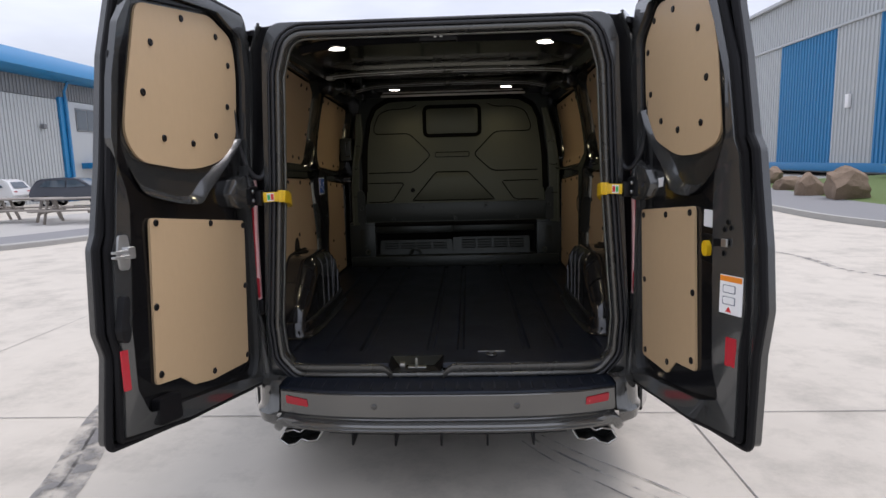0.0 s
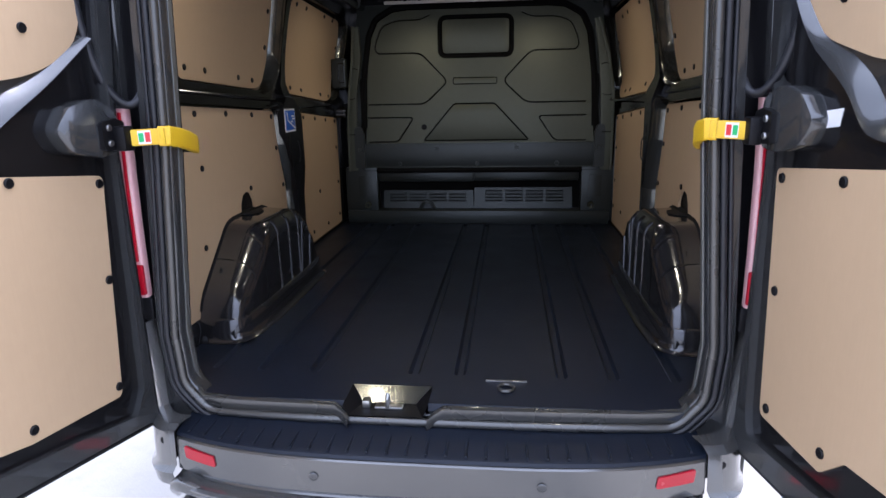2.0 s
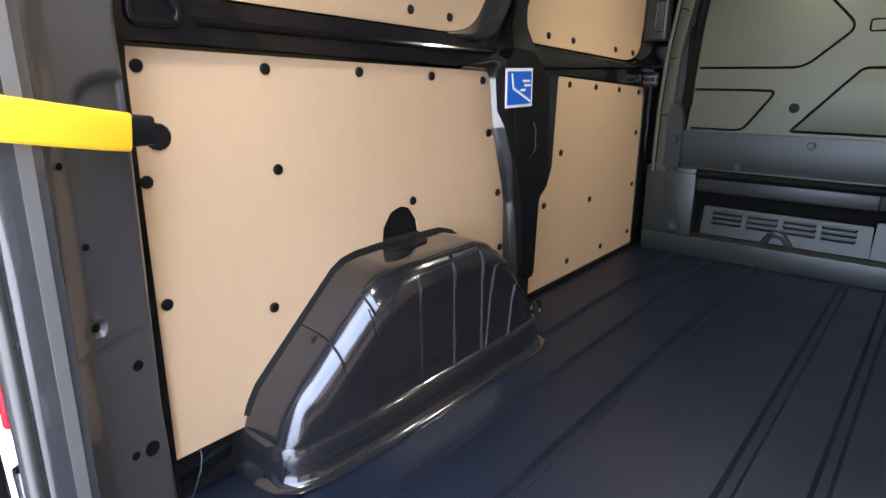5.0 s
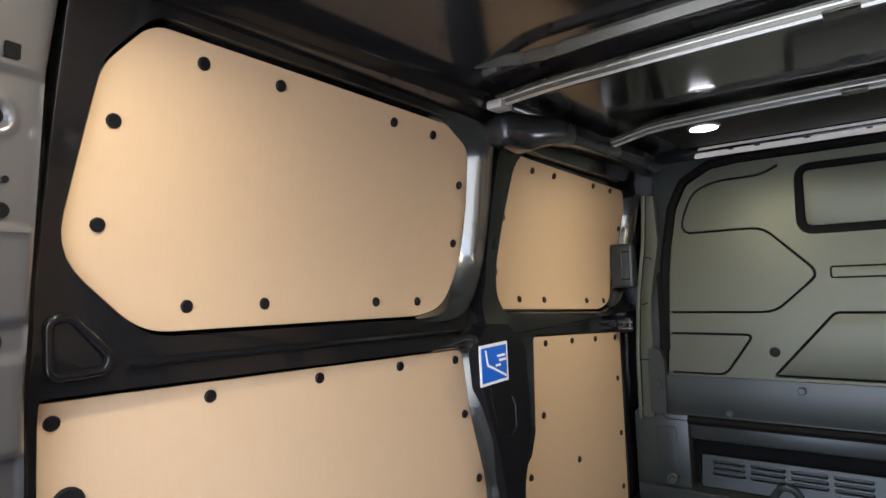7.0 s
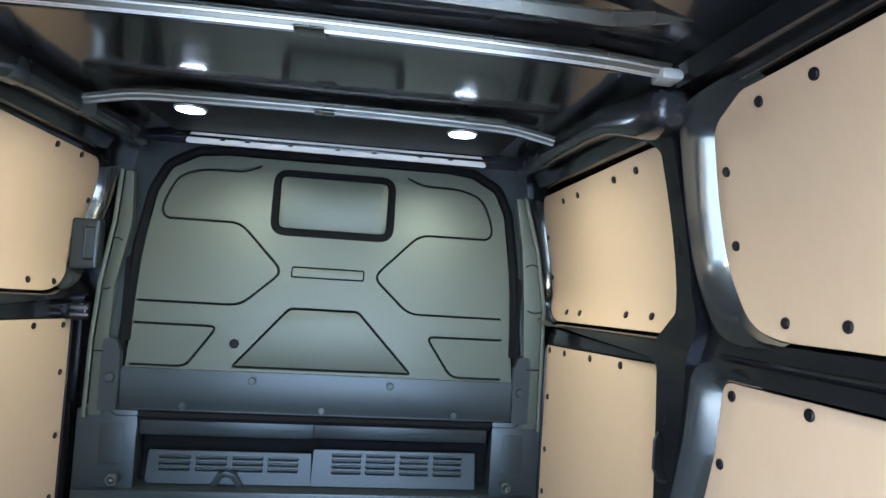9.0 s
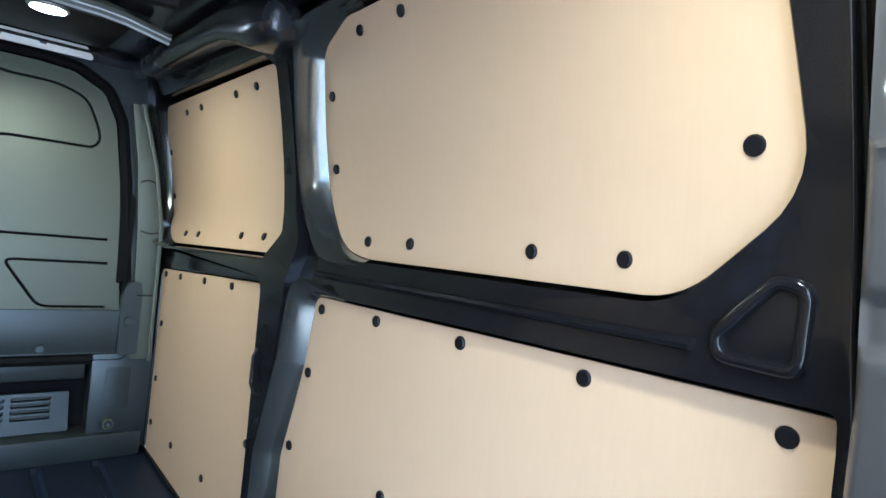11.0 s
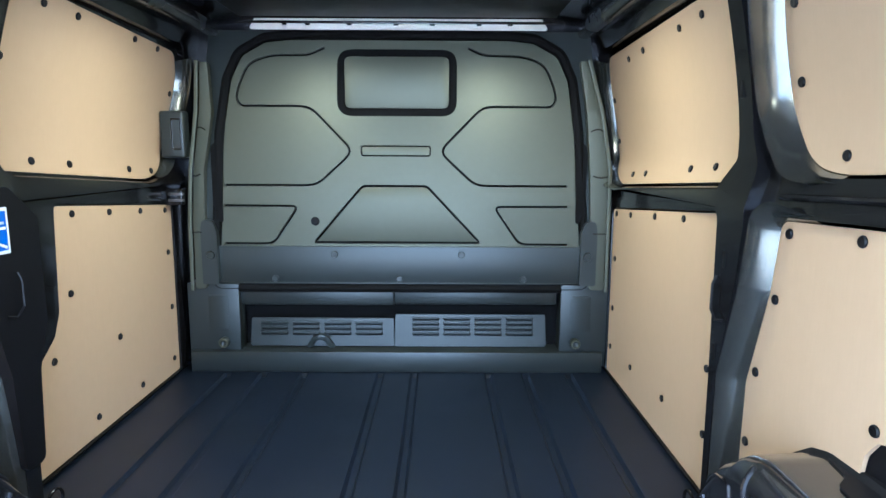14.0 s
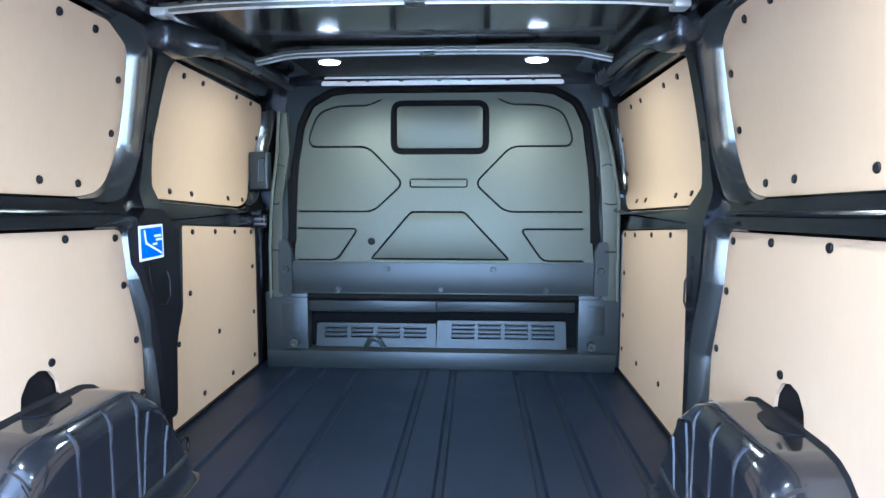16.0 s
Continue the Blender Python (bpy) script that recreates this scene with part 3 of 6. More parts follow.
def arch_section(y, side):
    zt = arch_top(y)
    r = min(lerp(y, [0.72, 0.80, 0.95, 1.08, 1.40, 1.60], [0.04, 0.088, 0.095, 0.068, 0.062, 0.05]), max(0.004, (zt - FLOOR) * 0.48))
    inner = arch_inner(y)
    pts = [(0.90, zt), (0.84, zt)]
    for k in range(11):
        a = math.pi / 2 * k / 10
        pts.append((inner + r - r * math.sin(a), zt - 0.004 - r + r * math.cos(a)))
    foot = min(FLOOR + 0.075, zt - r * 0.9)
    pts += [(inner - 0.001, foot + 0.006), (inner - 0.003, foot)]
    return [(side * x, y, max(FLOOR - 0.002, z)) for x, z in pts]


def over_arch(y0, y1, i0, i1, side, lift, n=10):
    """A line over the arch from one place round its section to another."""
    line = []
    for k in range(n):
        f = k / (n - 1)
        y = y0 + (y1 - y0) * f
        s = arch_section(y, side)
        q = min(len(s) - 1.001, i0 + f * (i1 - i0))
        a, b, g = Vector(s[int(q)]), Vector(s[int(q) + 1]), q - int(q)
        p = a.lerp(b, g)
        line.append((p.x - side * lift, p.y, p.z + lift))
    return line


for side in (-1, 1):
    st = sorted({0.715 + 0.891 * k / 60 for k in range(61)} | {0.722, 0.738, 0.97, 1.04, 1.38, 1.43})
    arch = part("wheel_arch", loft([arch_section(y, side) for y in st]), ARCH, van, "glossy dark painted wheel arch box", 50)
    # plinth round the foot, with a rolled upper edge
    rim = [(0.90, 0.722), (0.78, 0.720), (0.742, 0.726), (0.722, 0.742), (0.706, 0.79), (0.694, 0.95), (0.693, 1.30), (0.695, 1.48), (0.700, 1.55), (0.712, 1.585), (0.74, 1.60), (0.90, 1.606)]
    prof = [(0.012, 0.084), (0.0, 0.080), (-0.006, 0.072), (-0.008, 0.03), (-0.012, 0.012), (-0.022, 0.003), (-0.034, 0.0015)]
    rows = []
    for i, (x, y) in enumerate(rim):
        a, b = Vector(rim[max(0, i - 1)]), Vector(rim[min(len(rim) - 1, i + 1)])
        d = (b - a).normalized()
        out = Vector((d.y, -d.x))
        row = []
        for w, h in prof:
            p = Vector((x, y)) + out * w
            row.append((side * p.x, p.y, FLOOR + h))
        rows.append(row)
    plinth = loft(rows)
    part("plinth", plinth, ARCH, arch, "", 40)
    for y0, y1, i0 in ((1.086, 1.081, 6), (1.215, 1.197, 6), (1.327, 1.306, 6), (1.475, 1.31, 7), (1.552, 1.415, 7)):
        part("pressed_rib", sweep(over_arch(y0, y1, i0, 13.9, side, 0.0008), circle(0.0042, 6), up=(0, 1, 0)), ARCH, arch)
    for y in (0.955, 0.868):
        part("pressed_step", sweep(over_arch(y, y, 2.6, 8.5, side, -0.002), [(-0.012, 0.0), (-0.006, 0.006), (0.004, 0.007), (0.010, 0.0)], up=(0, 1, 0)), ARCH, arch, "", 60)
    part("seam", sweep(over_arch(0.872, 0.868, 0.2, 11, side, 0.0002), circle(0.0016, 5), up=(0, 1, 0)), GAP, arch)
    part("seam", sweep(over_arch(0.952, 0.94, 7, 13.5, side, 0.0002), circle(0.0016, 5), up=(0, 1, 0)), GAP, arch)
    part("flange", sweep([(side * 0.868, y, arch_top(y) + 0.003) for y in st[2:-2]], [(-0.016, -0.004), (0.016, -0.004), (0.016, 0.010), (-0.006, 0.010)] if side > 0 else [(-0.016, -0.004), (0.016, -0.004), (0.006, 0.010), (-0.016, 0.010)], up=(0, 0, 1)), RUBBER, arch)
    foot = rnd([(0.80, 1.16), (0.815, 1.12), (0.868, 1.10), (0.868, 1.34), (0.85, 1.32), (0.84, 1.26), (0.81, 1.23)], 0.02)
    part("bracket_foot", plate(foot, (), 0.004, 0.002, 1, cuts_v=(1.14, 1.18, 1.22, 1.26, 1.30), fn=lambda u, v, w: (side * u, v, arch_top(v) + 0.003 + w)), RUBBER, arch)

# ---- bulkhead ----
def bulk_map(u, v, w):
    return (u, 2.748 + (0.105 if v > 1.29 else -0.02) * (v - 1.29) - w, v)


B_OUT = rnd([(-0.735, 0.95), (-0.715, 1.20), (-0.70, 1.55), (-0.668, 1.76), (-0.625, 1.855), (-0.53, 1.908), (-0.43, 1.918), (0.43, 1.918), (0.53, 1.908), (0.625, 1.855), (0.668, 1.76), (0.695, 1.55), (0.72, 1.20), (0.745, 0.95)], [0.01, 0, 0.05, 0.08, 0.06, 0.06, 0.05, 0.05, 0.06, 0.06, 0.08, 0.05, 0, 0.01], 6)
G = 0.0095
grooves = []
for s in (-1, 1):
    grooves.append(slot(bend([(s * 0.685 - 0.013, 1.349), (s * 0.318 - 0.013, 1.349), (s * 0.172 - 0.013, 1.484), (s * 0.345 - 0.013, 1.661), (s * 0.618 - 0.013, 1.661), (s * 0.636 - 0.013, 1.69), (s * 0.628 - 0.013, 1.73), (s * 0.59 - 0.013, 1.825), (s * 0.50 - 0.013, 1.858), (s * 0.345 - 0.013, 1.860), (s * 0.285 - 0.013, 1.888)], 0.04), G))
    grooves.append(slot(bend([(s * 0.69 - 0.013, 1.267), (s * 0.392 - 0.013, 1.266), (s * 0.498 - 0.013, 1.113), (s * 0.695 - 0.013, 1.113)], 0.03), G))
TRAP = rnd([(-0.355, 1.114), (-0.15, 1.352), (0.112, 1.352), (0.336, 1.114)], [0.012, 0.04, 0.04, 0.012])
WIN = rnd([(-0.243, 1.628), (-0.243, 1.878), (0.222, 1.878), (0.222, 1.628)], 0.055)
NAME = rnd([(-0.155, 1.464), (-0.155, 1.508), (0.125, 1.508), (0.125, 1.464)], 0.012)
bulk = part("bulkhead", plate(B_OUT, grooves + [TRAP, WIN, NAME], 0.012, 0.0025, 2, cuts_v=(1.29,), fn=bulk_map), STEEL, van, "satin grey pressed steel bulkhead with a blanked window", 30)
for name, o, d, w in (("raised_pad", TRAP, 0.010, 0.0), ("raised_pad", NAME, 0.006, 0.0), ("window_blank", WIN, 0.026, 0.005)):
    tilt = 0.115 if name == "window_blank" else 0.0
    part(name, plate(grow(o, -d), (), 0.012, 0.004, 2, cuts_v=(1.29,), fn=lambda u, v, ww, w=w: bulk_map(u, v, ww + w + tilt * (v - 1.72))), STEEL, bulk)
# Black sheet behind the pressed grooves, in place of their shade.
part("groove_shade", plate(grow(B_OUT, -0.01), (), 0.004, cuts_v=(1.29,), fn=lambda u, v, w: bulk_map(u, v, w - 0.0125)), GAP, bulk)
part("window_gasket", plate(grow(WIN, 0.006), [grow(WIN, -0.024)], 0.012, 0.004, 2, fn=lambda u, v, w: bulk_map(u, v, w + 0.002)), GAP, bulk)
surround = rnd([(-0.79, 0.952), (-0.79, 1.60), (-0.755, 1.955), (0.755, 1.955), (0.79, 1.60), (0.79, 0.952)], 0.02)
part("bulkhead_surround", plate(surround, [grow(B_OUT, 0.030)], 0.01, 0.003, 2, cuts_v=(1.29, 1.5, 1.7), fn=lambda u, v, w: bulk_map(u, v, w - 0.004)), STEEL_SHADED, van, "satin grey frame round the bulkhead", 30)
part("backing_panel", plate([(-0.95, 0.55), (-0.95, 2.02), (0.95, 2.02), (0.95, 0.55)], (), 0.01, fn=lambda u, v, w: (u, 2.86 - w, v)), INNER, van)
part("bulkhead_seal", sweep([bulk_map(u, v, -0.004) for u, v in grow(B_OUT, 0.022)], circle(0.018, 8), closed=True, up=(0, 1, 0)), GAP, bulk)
# Flat strips laid on the surround; the gap's darkness is only their colour.
for s in (-1, 1):
    part("gap_shade", plate(rnd([(s * 0.752, 1.50), (s * 0.722, 1.53), (s * 0.70, 1.76), (s * 0.676, 1.76), (s * 0.70, 1.5), (s * 0.708, 1.20), (s * 0.722, 1.20), (s * 0.744, 1.27)], 0.02), (), 0.003, 0.001, 1, cuts_v=(1.29,), fn=lambda u, v, w: bulk_map(u, v, w + 0.0075)), GAP, van, "flat black strip for the shaded gap beside the bulkhead")
# lower band, ledge and vent box, their dimness put into darker paint
part("lower_band", plate(rnd([(-0.745, 0.955), (-0.735, 1.103), (0.735, 1.103), (0.752, 0.955)], 0.006), (), 0.02, 0.006, 2, fn=lambda u, v, w: bulk_map(u, v, w + 0.012)), STEEL_SHADED, bulk)
for u, v in ((-0.26, 1.075), (0.25, 1.075), (-0.50, 0.975), (0.0, 0.975), (0.50, 0.975)):
    b = part("bolt", disc(0.014, 0.008, 10), STEEL_SHADED, bulk)
    b.matrix_local = Matrix.Translation(bulk_map(u, v, 0.032)) @ Matrix.Rotation(math.pi / 2, 4, "X")
plug = part("blanking_plug", disc(0.018, 0.003, 12), RUBBER, bulk)
plug.matrix_local = Matrix.Translation(bulk_map(-0.345 + 0.005, 1.205, 0.0)) @ Matrix.Rotation(math.pi / 2, 4, "X")
for s in (-1, 1):
    part("corner_post", box(min(s * 0.66, s * 0.87), max(s * 0.66, s * 0.87), 2.742, 2.82, 0.60, 0.948, 0.004), STEEL_SHADED, van, "grey steel lower corner post")
    edge = [(0.762, 0.735, 1.82), (0.775, 0.727, 1.63), (0.808, 0.768, 1.41), (0.822, 0.776, 1.2), (0.826, 0.78, 0.93)] if s < 0 else [(0.728, 0.70, 1.83), (0.787, 0.735, 1.63), (0.826, 0.755, 1.41), (0.828, 0.765, 1.2), (0.830, 0.770, 0.93)]
    post = part("side_post", plate(rnd([(s * a, z) for a, b, z in edge] + [(s * b, z) for a, b, z in edge[::-1]], [0.006, 0.1, 0.1, 0.1, 0.015, 0.015, 0.1, 0.1, 0.1, 0.006]), (), 0.03, 0.005, 3, cuts_v=(1.2, 1.35, 1.65, 1.8), fn=lambda u, v, w: (u, 2.725 - w, v)), STEEL, van, "satin grey pressed door post", 40)
    part("flange", sweep([(s * a, 2.694, z) for a, b, z in edge], rnd([(-0.007, -0.004), (0.007, -0.004), (0.007, 0.006), (-0.007, 0.006)], 0.003, 2), up=(0, 1, 0)), STEEL, post)
    for z, dip in ((1.56, 0.012), (1.395, -0.010), (1.165, 0.0)):
        xa, xb = lerp(-z, [-e[2] for e in edge], [e[0] for e in edge]), lerp(-z, [-e[2] for e in edge], [e[1] for e in edge])
        part("post_seam", sweep([(s * (xa + (xb - xa) * f), 2.6952, z + dip * math.sin(math.pi * f)) for f in (0.12, 0.3, 0.5, 0.7, 0.94)], circle(0.0022, 6), up=(0, 1, 0)), INNER, post)
    part("pressed_inset", plate(rnd([(s * 0.705, 0.75), (s * 0.705, 0.90), (s * 0.785, 0.90), (s * 0.785, 0.75)], 0.012), (), 0.004, 0.003, 2, fn=lambda u, v, w: (u, 2.7395 - w, v)), STEEL_SHADED, van)
    eye = part("eye_bolt", disc(0.022, 0.018, 14), STEEL_SHADED, van, "grey lashing eye bolt")
    eye.matrix_local = Matrix.Translation((s * 0.722, 2.735, 0.705)) @ Matrix.Rotation(math.pi / 2, 4, "X")
    part("eye", sweep([(0.016 * math.cos(a), 0.016 * math.sin(a), 0.024) for a in [k * 2 * math.pi / 12 for k in range(12)]], circle(0.005, 6), closed=True), STEEL, eye)
    brk = part("side_bracket", plate(rnd([(s * 0.728, 0.95), (s * 0.728, 1.16), (s * 0.742, 1.205), (s * 0.785, 1.215), (s * 0.792, 1.17), (s * 0.792, 0.95)], [0.01, 0.02, 0.02, 0.03, 0.02, 0.01]), (), 0.03, 0.008, 3, fn=lambda u, v, w: (u, 2.716 - w, v)), STEEL_SHADED, van, "grey pressed end bracket of the bulkhead")
    part("bolt", disc(0.018, 0.010, 8), STEEL_SHADED, brk).matrix_local = Matrix.Translation((s * 0.755, 2.716, 1.07)) @ Matrix.Rotation(math.pi / 2, 4, "X")
part("upper_rail", box(-0.66, -0.026, 2.768, 2.80, 0.853, 0.925, 0.006), STEEL_SHADED, van)
part("upper_rail", box(-0.0255, 0.645, 2.764, 2.80, 0.858, 0.93, 0.006), STEEL_SHADED, van)
# Black sheet at the back of the recess, standing in for shade under the rail.
part("recess_shade_sheet", box(-0.70, 0.70, 2.845, 2.855, 0.60, 0.95), GAP, van)


def vent_map(u, v, w):
    return (u, 2.785 + 0.12 * (v - 0.69) - w, v)


for x0, x1, z1, cols, lab in ((-0.632, -0.027, 0.79, (-0.588, -0.455, -0.322, -0.19), 0.0), (-0.0265, 0.612, 0.808, (0.049, 0.18, 0.312, 0.443), 0.003)):
    slots = [rnd([(x, z), (x + 0.112, z), (x + 0.112, z + 0.009), (x, z + 0.009)], 0.004, 2) for x in cols for z in (0.718, 0.739, 0.760, 0.781) if z + 0.012 < z1]
    vp = part("vent_panel", plate(rnd([(x0, 0.672), (x0 + 0.004, z1), (x1 - 0.004, z1), (x1, 0.672)], 0.008), slots, 0.006, 0.001, 1, fn=lambda u, v, w: vent_map(u, v, w + lab)), STEEL_SHADED, van, "grey steel panel with louvre slots")
    first = None
    for x in cols:
        for z in (0.718, 0.739, 0.760, 0.781):
            if z + 0.012 >= z1:
                continue
            m = Matrix.Translation(vent_map(x + 0.056, z + 0.010, lab))
            if first is None:
                first = part("louvre", sweep([(-0.056, 0.004, -0.001), (-0.052, -0.003, 0.002), (0.052, -0.003, 0.002), (0.056, 0.004, -0.001)], [(-0.004, -0.004), (0.004, -0.004), (0.004, 0.002), (-0.004, 0.002)]), STEEL_SHADED, vp)
                first.matrix_local = m
            else:
                again(first, "louvre", vp, m)
ring = part("grab_ring", sweep([(-0.385, 2.780, 0.668), (-0.358, 2.765, 0.712), (-0.335, 2.76, 0.72), (-0.312, 2.765, 0.712), (-0.285, 2.780, 0.668)], rnd([(-0.012, -0.009), (0.012, -0.009), (0.012, 0.009), (-0.012, 0.009)], 0.005, 2), up=(0, 1, 0)), STEEL_SHADED, van, "pressed lashing loop")
part("floor_bar", box(-0.86, 0.835, 2.715, 2.84, FLOOR, 0.668, 0.006, 2), STEEL_SHADED, van, "grey steel bar across the floor")

# ---- roof ----
rows = []
for y in (0.40, 0.6, 1.0, 1.6, 2.2, 2.85):
    rows.append([(x, y, 2.018 - 0.05 * (abs(x) / 0.86) ** 6) for x in (-0.86, -0.8, -0.7, -0.5, -0.25, 0, 0.25, 0.5, 0.7, 0.8, 0.86)])
roof = part("roof", thick(loft(rows), 0.02), GLOSSBLACK, van, "glossy dark roof skin seen from inside")


def beam(y, half, w, h, z, mat, drop=0.0, lip=True):
    """A pressed roof bow across the van, its ends kicked upwards."""
    line = []
    for k in range(25):
        f = -1 + 2 * k / 24
        x = f * half
        line.append((x, y, z - drop * max(0, (abs(f) - 0.8) / 0.2) + 0.012 * (1 - f * f)))
    sec = [(-w, 0.014), (-w, 0.010), (-w * 0.8, 0.008), (-w * 0.30, -h), (w * 0.30, -h), (w * 0.8, 0.008), (w, 0.010), (w, 0.014)] if lip else [(-w, 0.01), (-w, -h), (w, -h), (w, 0.01)]
    bow = part("roof_bow", sweep(line, sec, up=(0, 0, 1)), mat, van, "bright-edged pressed steel roof bow", 20)
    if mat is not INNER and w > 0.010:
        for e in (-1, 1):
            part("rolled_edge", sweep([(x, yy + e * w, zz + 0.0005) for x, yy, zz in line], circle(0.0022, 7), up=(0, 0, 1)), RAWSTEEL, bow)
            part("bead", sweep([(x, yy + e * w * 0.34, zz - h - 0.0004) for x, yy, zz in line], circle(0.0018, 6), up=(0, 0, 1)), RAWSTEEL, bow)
    return bow


BOW = material("bright_roof_bow_metal", (0.078, 0.078, 0.064), 0.28, 0.75, 0.1, 0.08, 5, 0.03, 300)
beam(1.375, 0.66, 0.009, 0.010, 1.965, BOW, -0.03)
bow = beam(1.53, 0.70, 0.014, 0.010, 1.955, BOW, 0.006)
part("centre_clip", box(-0.028, 0.028, 1.508, 1.552, 1.9530, 1.9565, 0.001), BOW, bow)
beam(1.565, 0.68, 0.006, 0.008, 1.966, BOW, 0.0)
beam(1.60, 0.66, 0.012, 0.008, 1.97, INNER, 0.0)
bow = beam(2.15, 0.66, 0.017, 0.009, 1.955, BOW, 0.022)
part("centre_clip", box(-0.045, 0.012, 2.126, 2.174, 1.9540, 1.9575, 0.001), BOW, bow)
beam(2.21, 0.62, 0.026, 0.006, 1.962, INNER, 0.0)
beam(0.60, 0.62, 0.05, 0.015, 1.955, INNER, 0.02)
head = part("front_header", plate(rnd([(-0.58, 1.948), (-0.55, 1.985), (0.55, 1.985), (0.58, 1.948)], 0.008), [[(x, 1.962), (x + 0.02, 1.962), (x + 0.02, 1.972), (x, 1.972)] for x in (-0.45, -0.36, -0.2, -0.02, 0.12, 0.3, 0.42)], 0.01, 0.002, 1, fn=lambda u, v, w: (u, 2.742 - w + (1.985 - v) * 0.5, v)), HEADER, van, "bright perforated header strip over the bulkhead")
part("header_lip", box(-0.60, 0.60, 2.700, 2.706, 1.958, 1.968, 0.002), CANT, head)
for s in (-1, 1):
    part("cant_rail", sweep([(s * 0.765, y, 1.965) for y in (0.45, 1.0, 1.5, 2.0, 2.74)], [(-0.05, 0.025), (-0.06, -0.01), (-0.03, -0.035), (0.035, -0.03), (0.05, 0.0), (0.05, 0.025)], up=(0, 0, 1)), INNER, van, "dark painted roof side rail")
    sup = [(abs(math.cos(a)) ** 0.7 * math.copysign(0.045, math.cos(a)), abs(math.sin(a)) ** 0.7 * math.copysign(0.045, math.sin(a)) - 0.004) for a in [2 * math.pi * k / 16 for k in range(16)]]
    gus = sweep([(s * 0.742, 1.572, 1.905), (s * 0.741, 1.580, 1.905), (s * 0.738, 1.605, 1.904), (s * 0.735, 1.68, 1.905), (s * 0.731, 1.76, 1.922), (s * 0.724, 1.86, 1.938), (s * 0.72, 2.0, 1.944), (s * 0.715, 2.3, 1.944), (s * 0.71, 2.72, 1.94)], sup, up=(0, 0, 1), scales=[0.5, 0.85, 1.05, 1.12, 1.0, 0.84, 0.72, 0.66, 0.6])
    part("roof_gusset", gus, CANT, van, "moulded dark gusset under the roof rail", 60)
    part("bow_bracket", box(s * 0.70 - 0.022, s * 0.70 + 0.022, 1.505, 1.56, 1.930, 1.952, 0.006), GALV, van)


def cargo_lamp(x, y, z, power):
    base = part("cargo_lamp", disc(0.046, 0.007, 20, 0.0), RAWSTEEL, van, "round lit white LED cargo lamp")
    base.matrix_local = Matrix.Translation((x, y, z)) @ Matrix.Rotation(math.pi, 4, "X")
    lens = part("lens", disc(0.038, 0.003, 20, 0.0), LED, base)
    lens.matrix_local = Matrix.Translation((0, 0, 0.0065))
    if power:
        d = bpy.data.lights.new("cargo_lamp_light", "AREA")
        d.shape, d.size, d.energy, d.color = "DISK", 0.08, power, (1, 0.86, 0.50)
        d.spread = radians(170)
        o = new("cargo_lamp_light", d)
        o.matrix_world = Matrix.Translation((x, y, z - 0.014))


for x in (-0.395, 0.39):
    cargo_lamp(x, 2.19, 1.945, 0.66)
for x in (-0.465, 0.465):
    cargo_lamp(x, 0.62, 1.952, 0.5)

# Added panel: keeps the header strip from mirroring in the roof skin.
part("roof_reflection_blocker", box(-0.60, 0.60, 2.30, 2.715, 1.985, 1.992, 0.002), PLASTIC, van, "added dark panel hiding the header reflection in the roof")

# ---- rear aperture ----
APER = rnd([(-0.70, 0.62), (-0.71, 0.76), (-0.665, 1.30), (-0.64, 1.80), (-0.60, 1.945), (0.60, 1.945), (0.64, 1.80), (0.665, 1.30), (0.71, 0.76), (0.70, 0.62), (0.64, 0.55), (-0.64, 0.55)], [0.06, 0.05, 0.1, 0.05, 0.09, 0.09, 0.05, 0.1, 0.05, 0.06, 0.06, 0.06])
REAR_OUT = rnd([(-0.775, 0.47), (-0.775, 0.80), (-0.742, 1.35), (-0.715, 1.90), (-0.68, 2.005), (0.68, 2.005), (0.715, 1.90), (0.742, 1.35), (0.775, 0.80), (0.775, 0.47)], [0.03, 0.05, 0.1, 0.06, 0.08, 0.08, 0.06, 0.1, 0.05, 0.03])
def sill_bow(u, v):
    """The sill runs forwards towards the corners."""
    return (0.03 * min(1, abs(u) / 0.7) ** 3 - 0.03) * min(1, max(0, (0.82 - v) / 0.2))


part("rear_frame", plate(REAR_OUT, [APER], 0.06, 0.02, 3, hole_bevel=0.012, fn=lambda u, v, w: (u, 0.345 - w + sill_bow(u, v), v)), PAINT, van, "dark grey painted rear door aperture")
rim_pts = [p for p in densify(grow(APER, -0.0015), 0.03) if p[1] > 0.585]
cut = next(i for i in range(len(rim_pts)) if math.dist(rim_pts[i - 1], rim_pts[i]) > 0.5)
rim_pts = rim_pts[cut:] + rim_pts[:cut]
part("inner_rim", sweep([(u, 0.388 + sill_bow(u, v), v) for u, v in rim_pts], [(-0.0015, -0.010), (0.0015, -0.010), (0.0015, 0.006), (-0.0015, 0.006)], up=(0, 1, 0), scales=[0.2 + 0.8 * ease(min(i, len(rim_pts) - 1 - i), -1, 6) for i in range(len(rim_pts))]), RIM, van, "inner rim of the door opening, reflected light in its paint", 60)
part("door_flange", sweep([(u, 0.338 + sill_bow(u, v), v) for u, v in densify(grow(APER, 0.013), 0.04)], circle(0.012, 9), closed=True, up=(0, 1, 0)), SILL, van, "worn grey painted door flange", 60)
for out, r, y in ((0.034, 0.009, 0.336), (0.051, 0.006, 0.338)):
    part("door_seal", sweep([(u, y + sill_bow(u, v), v) for u, v in densify(grow(APER, out), 0.04)], circle(r, 9), closed=True, up=(0, 1, 0)), SEAL, van, "ribbed dark rubber door seal", 60)
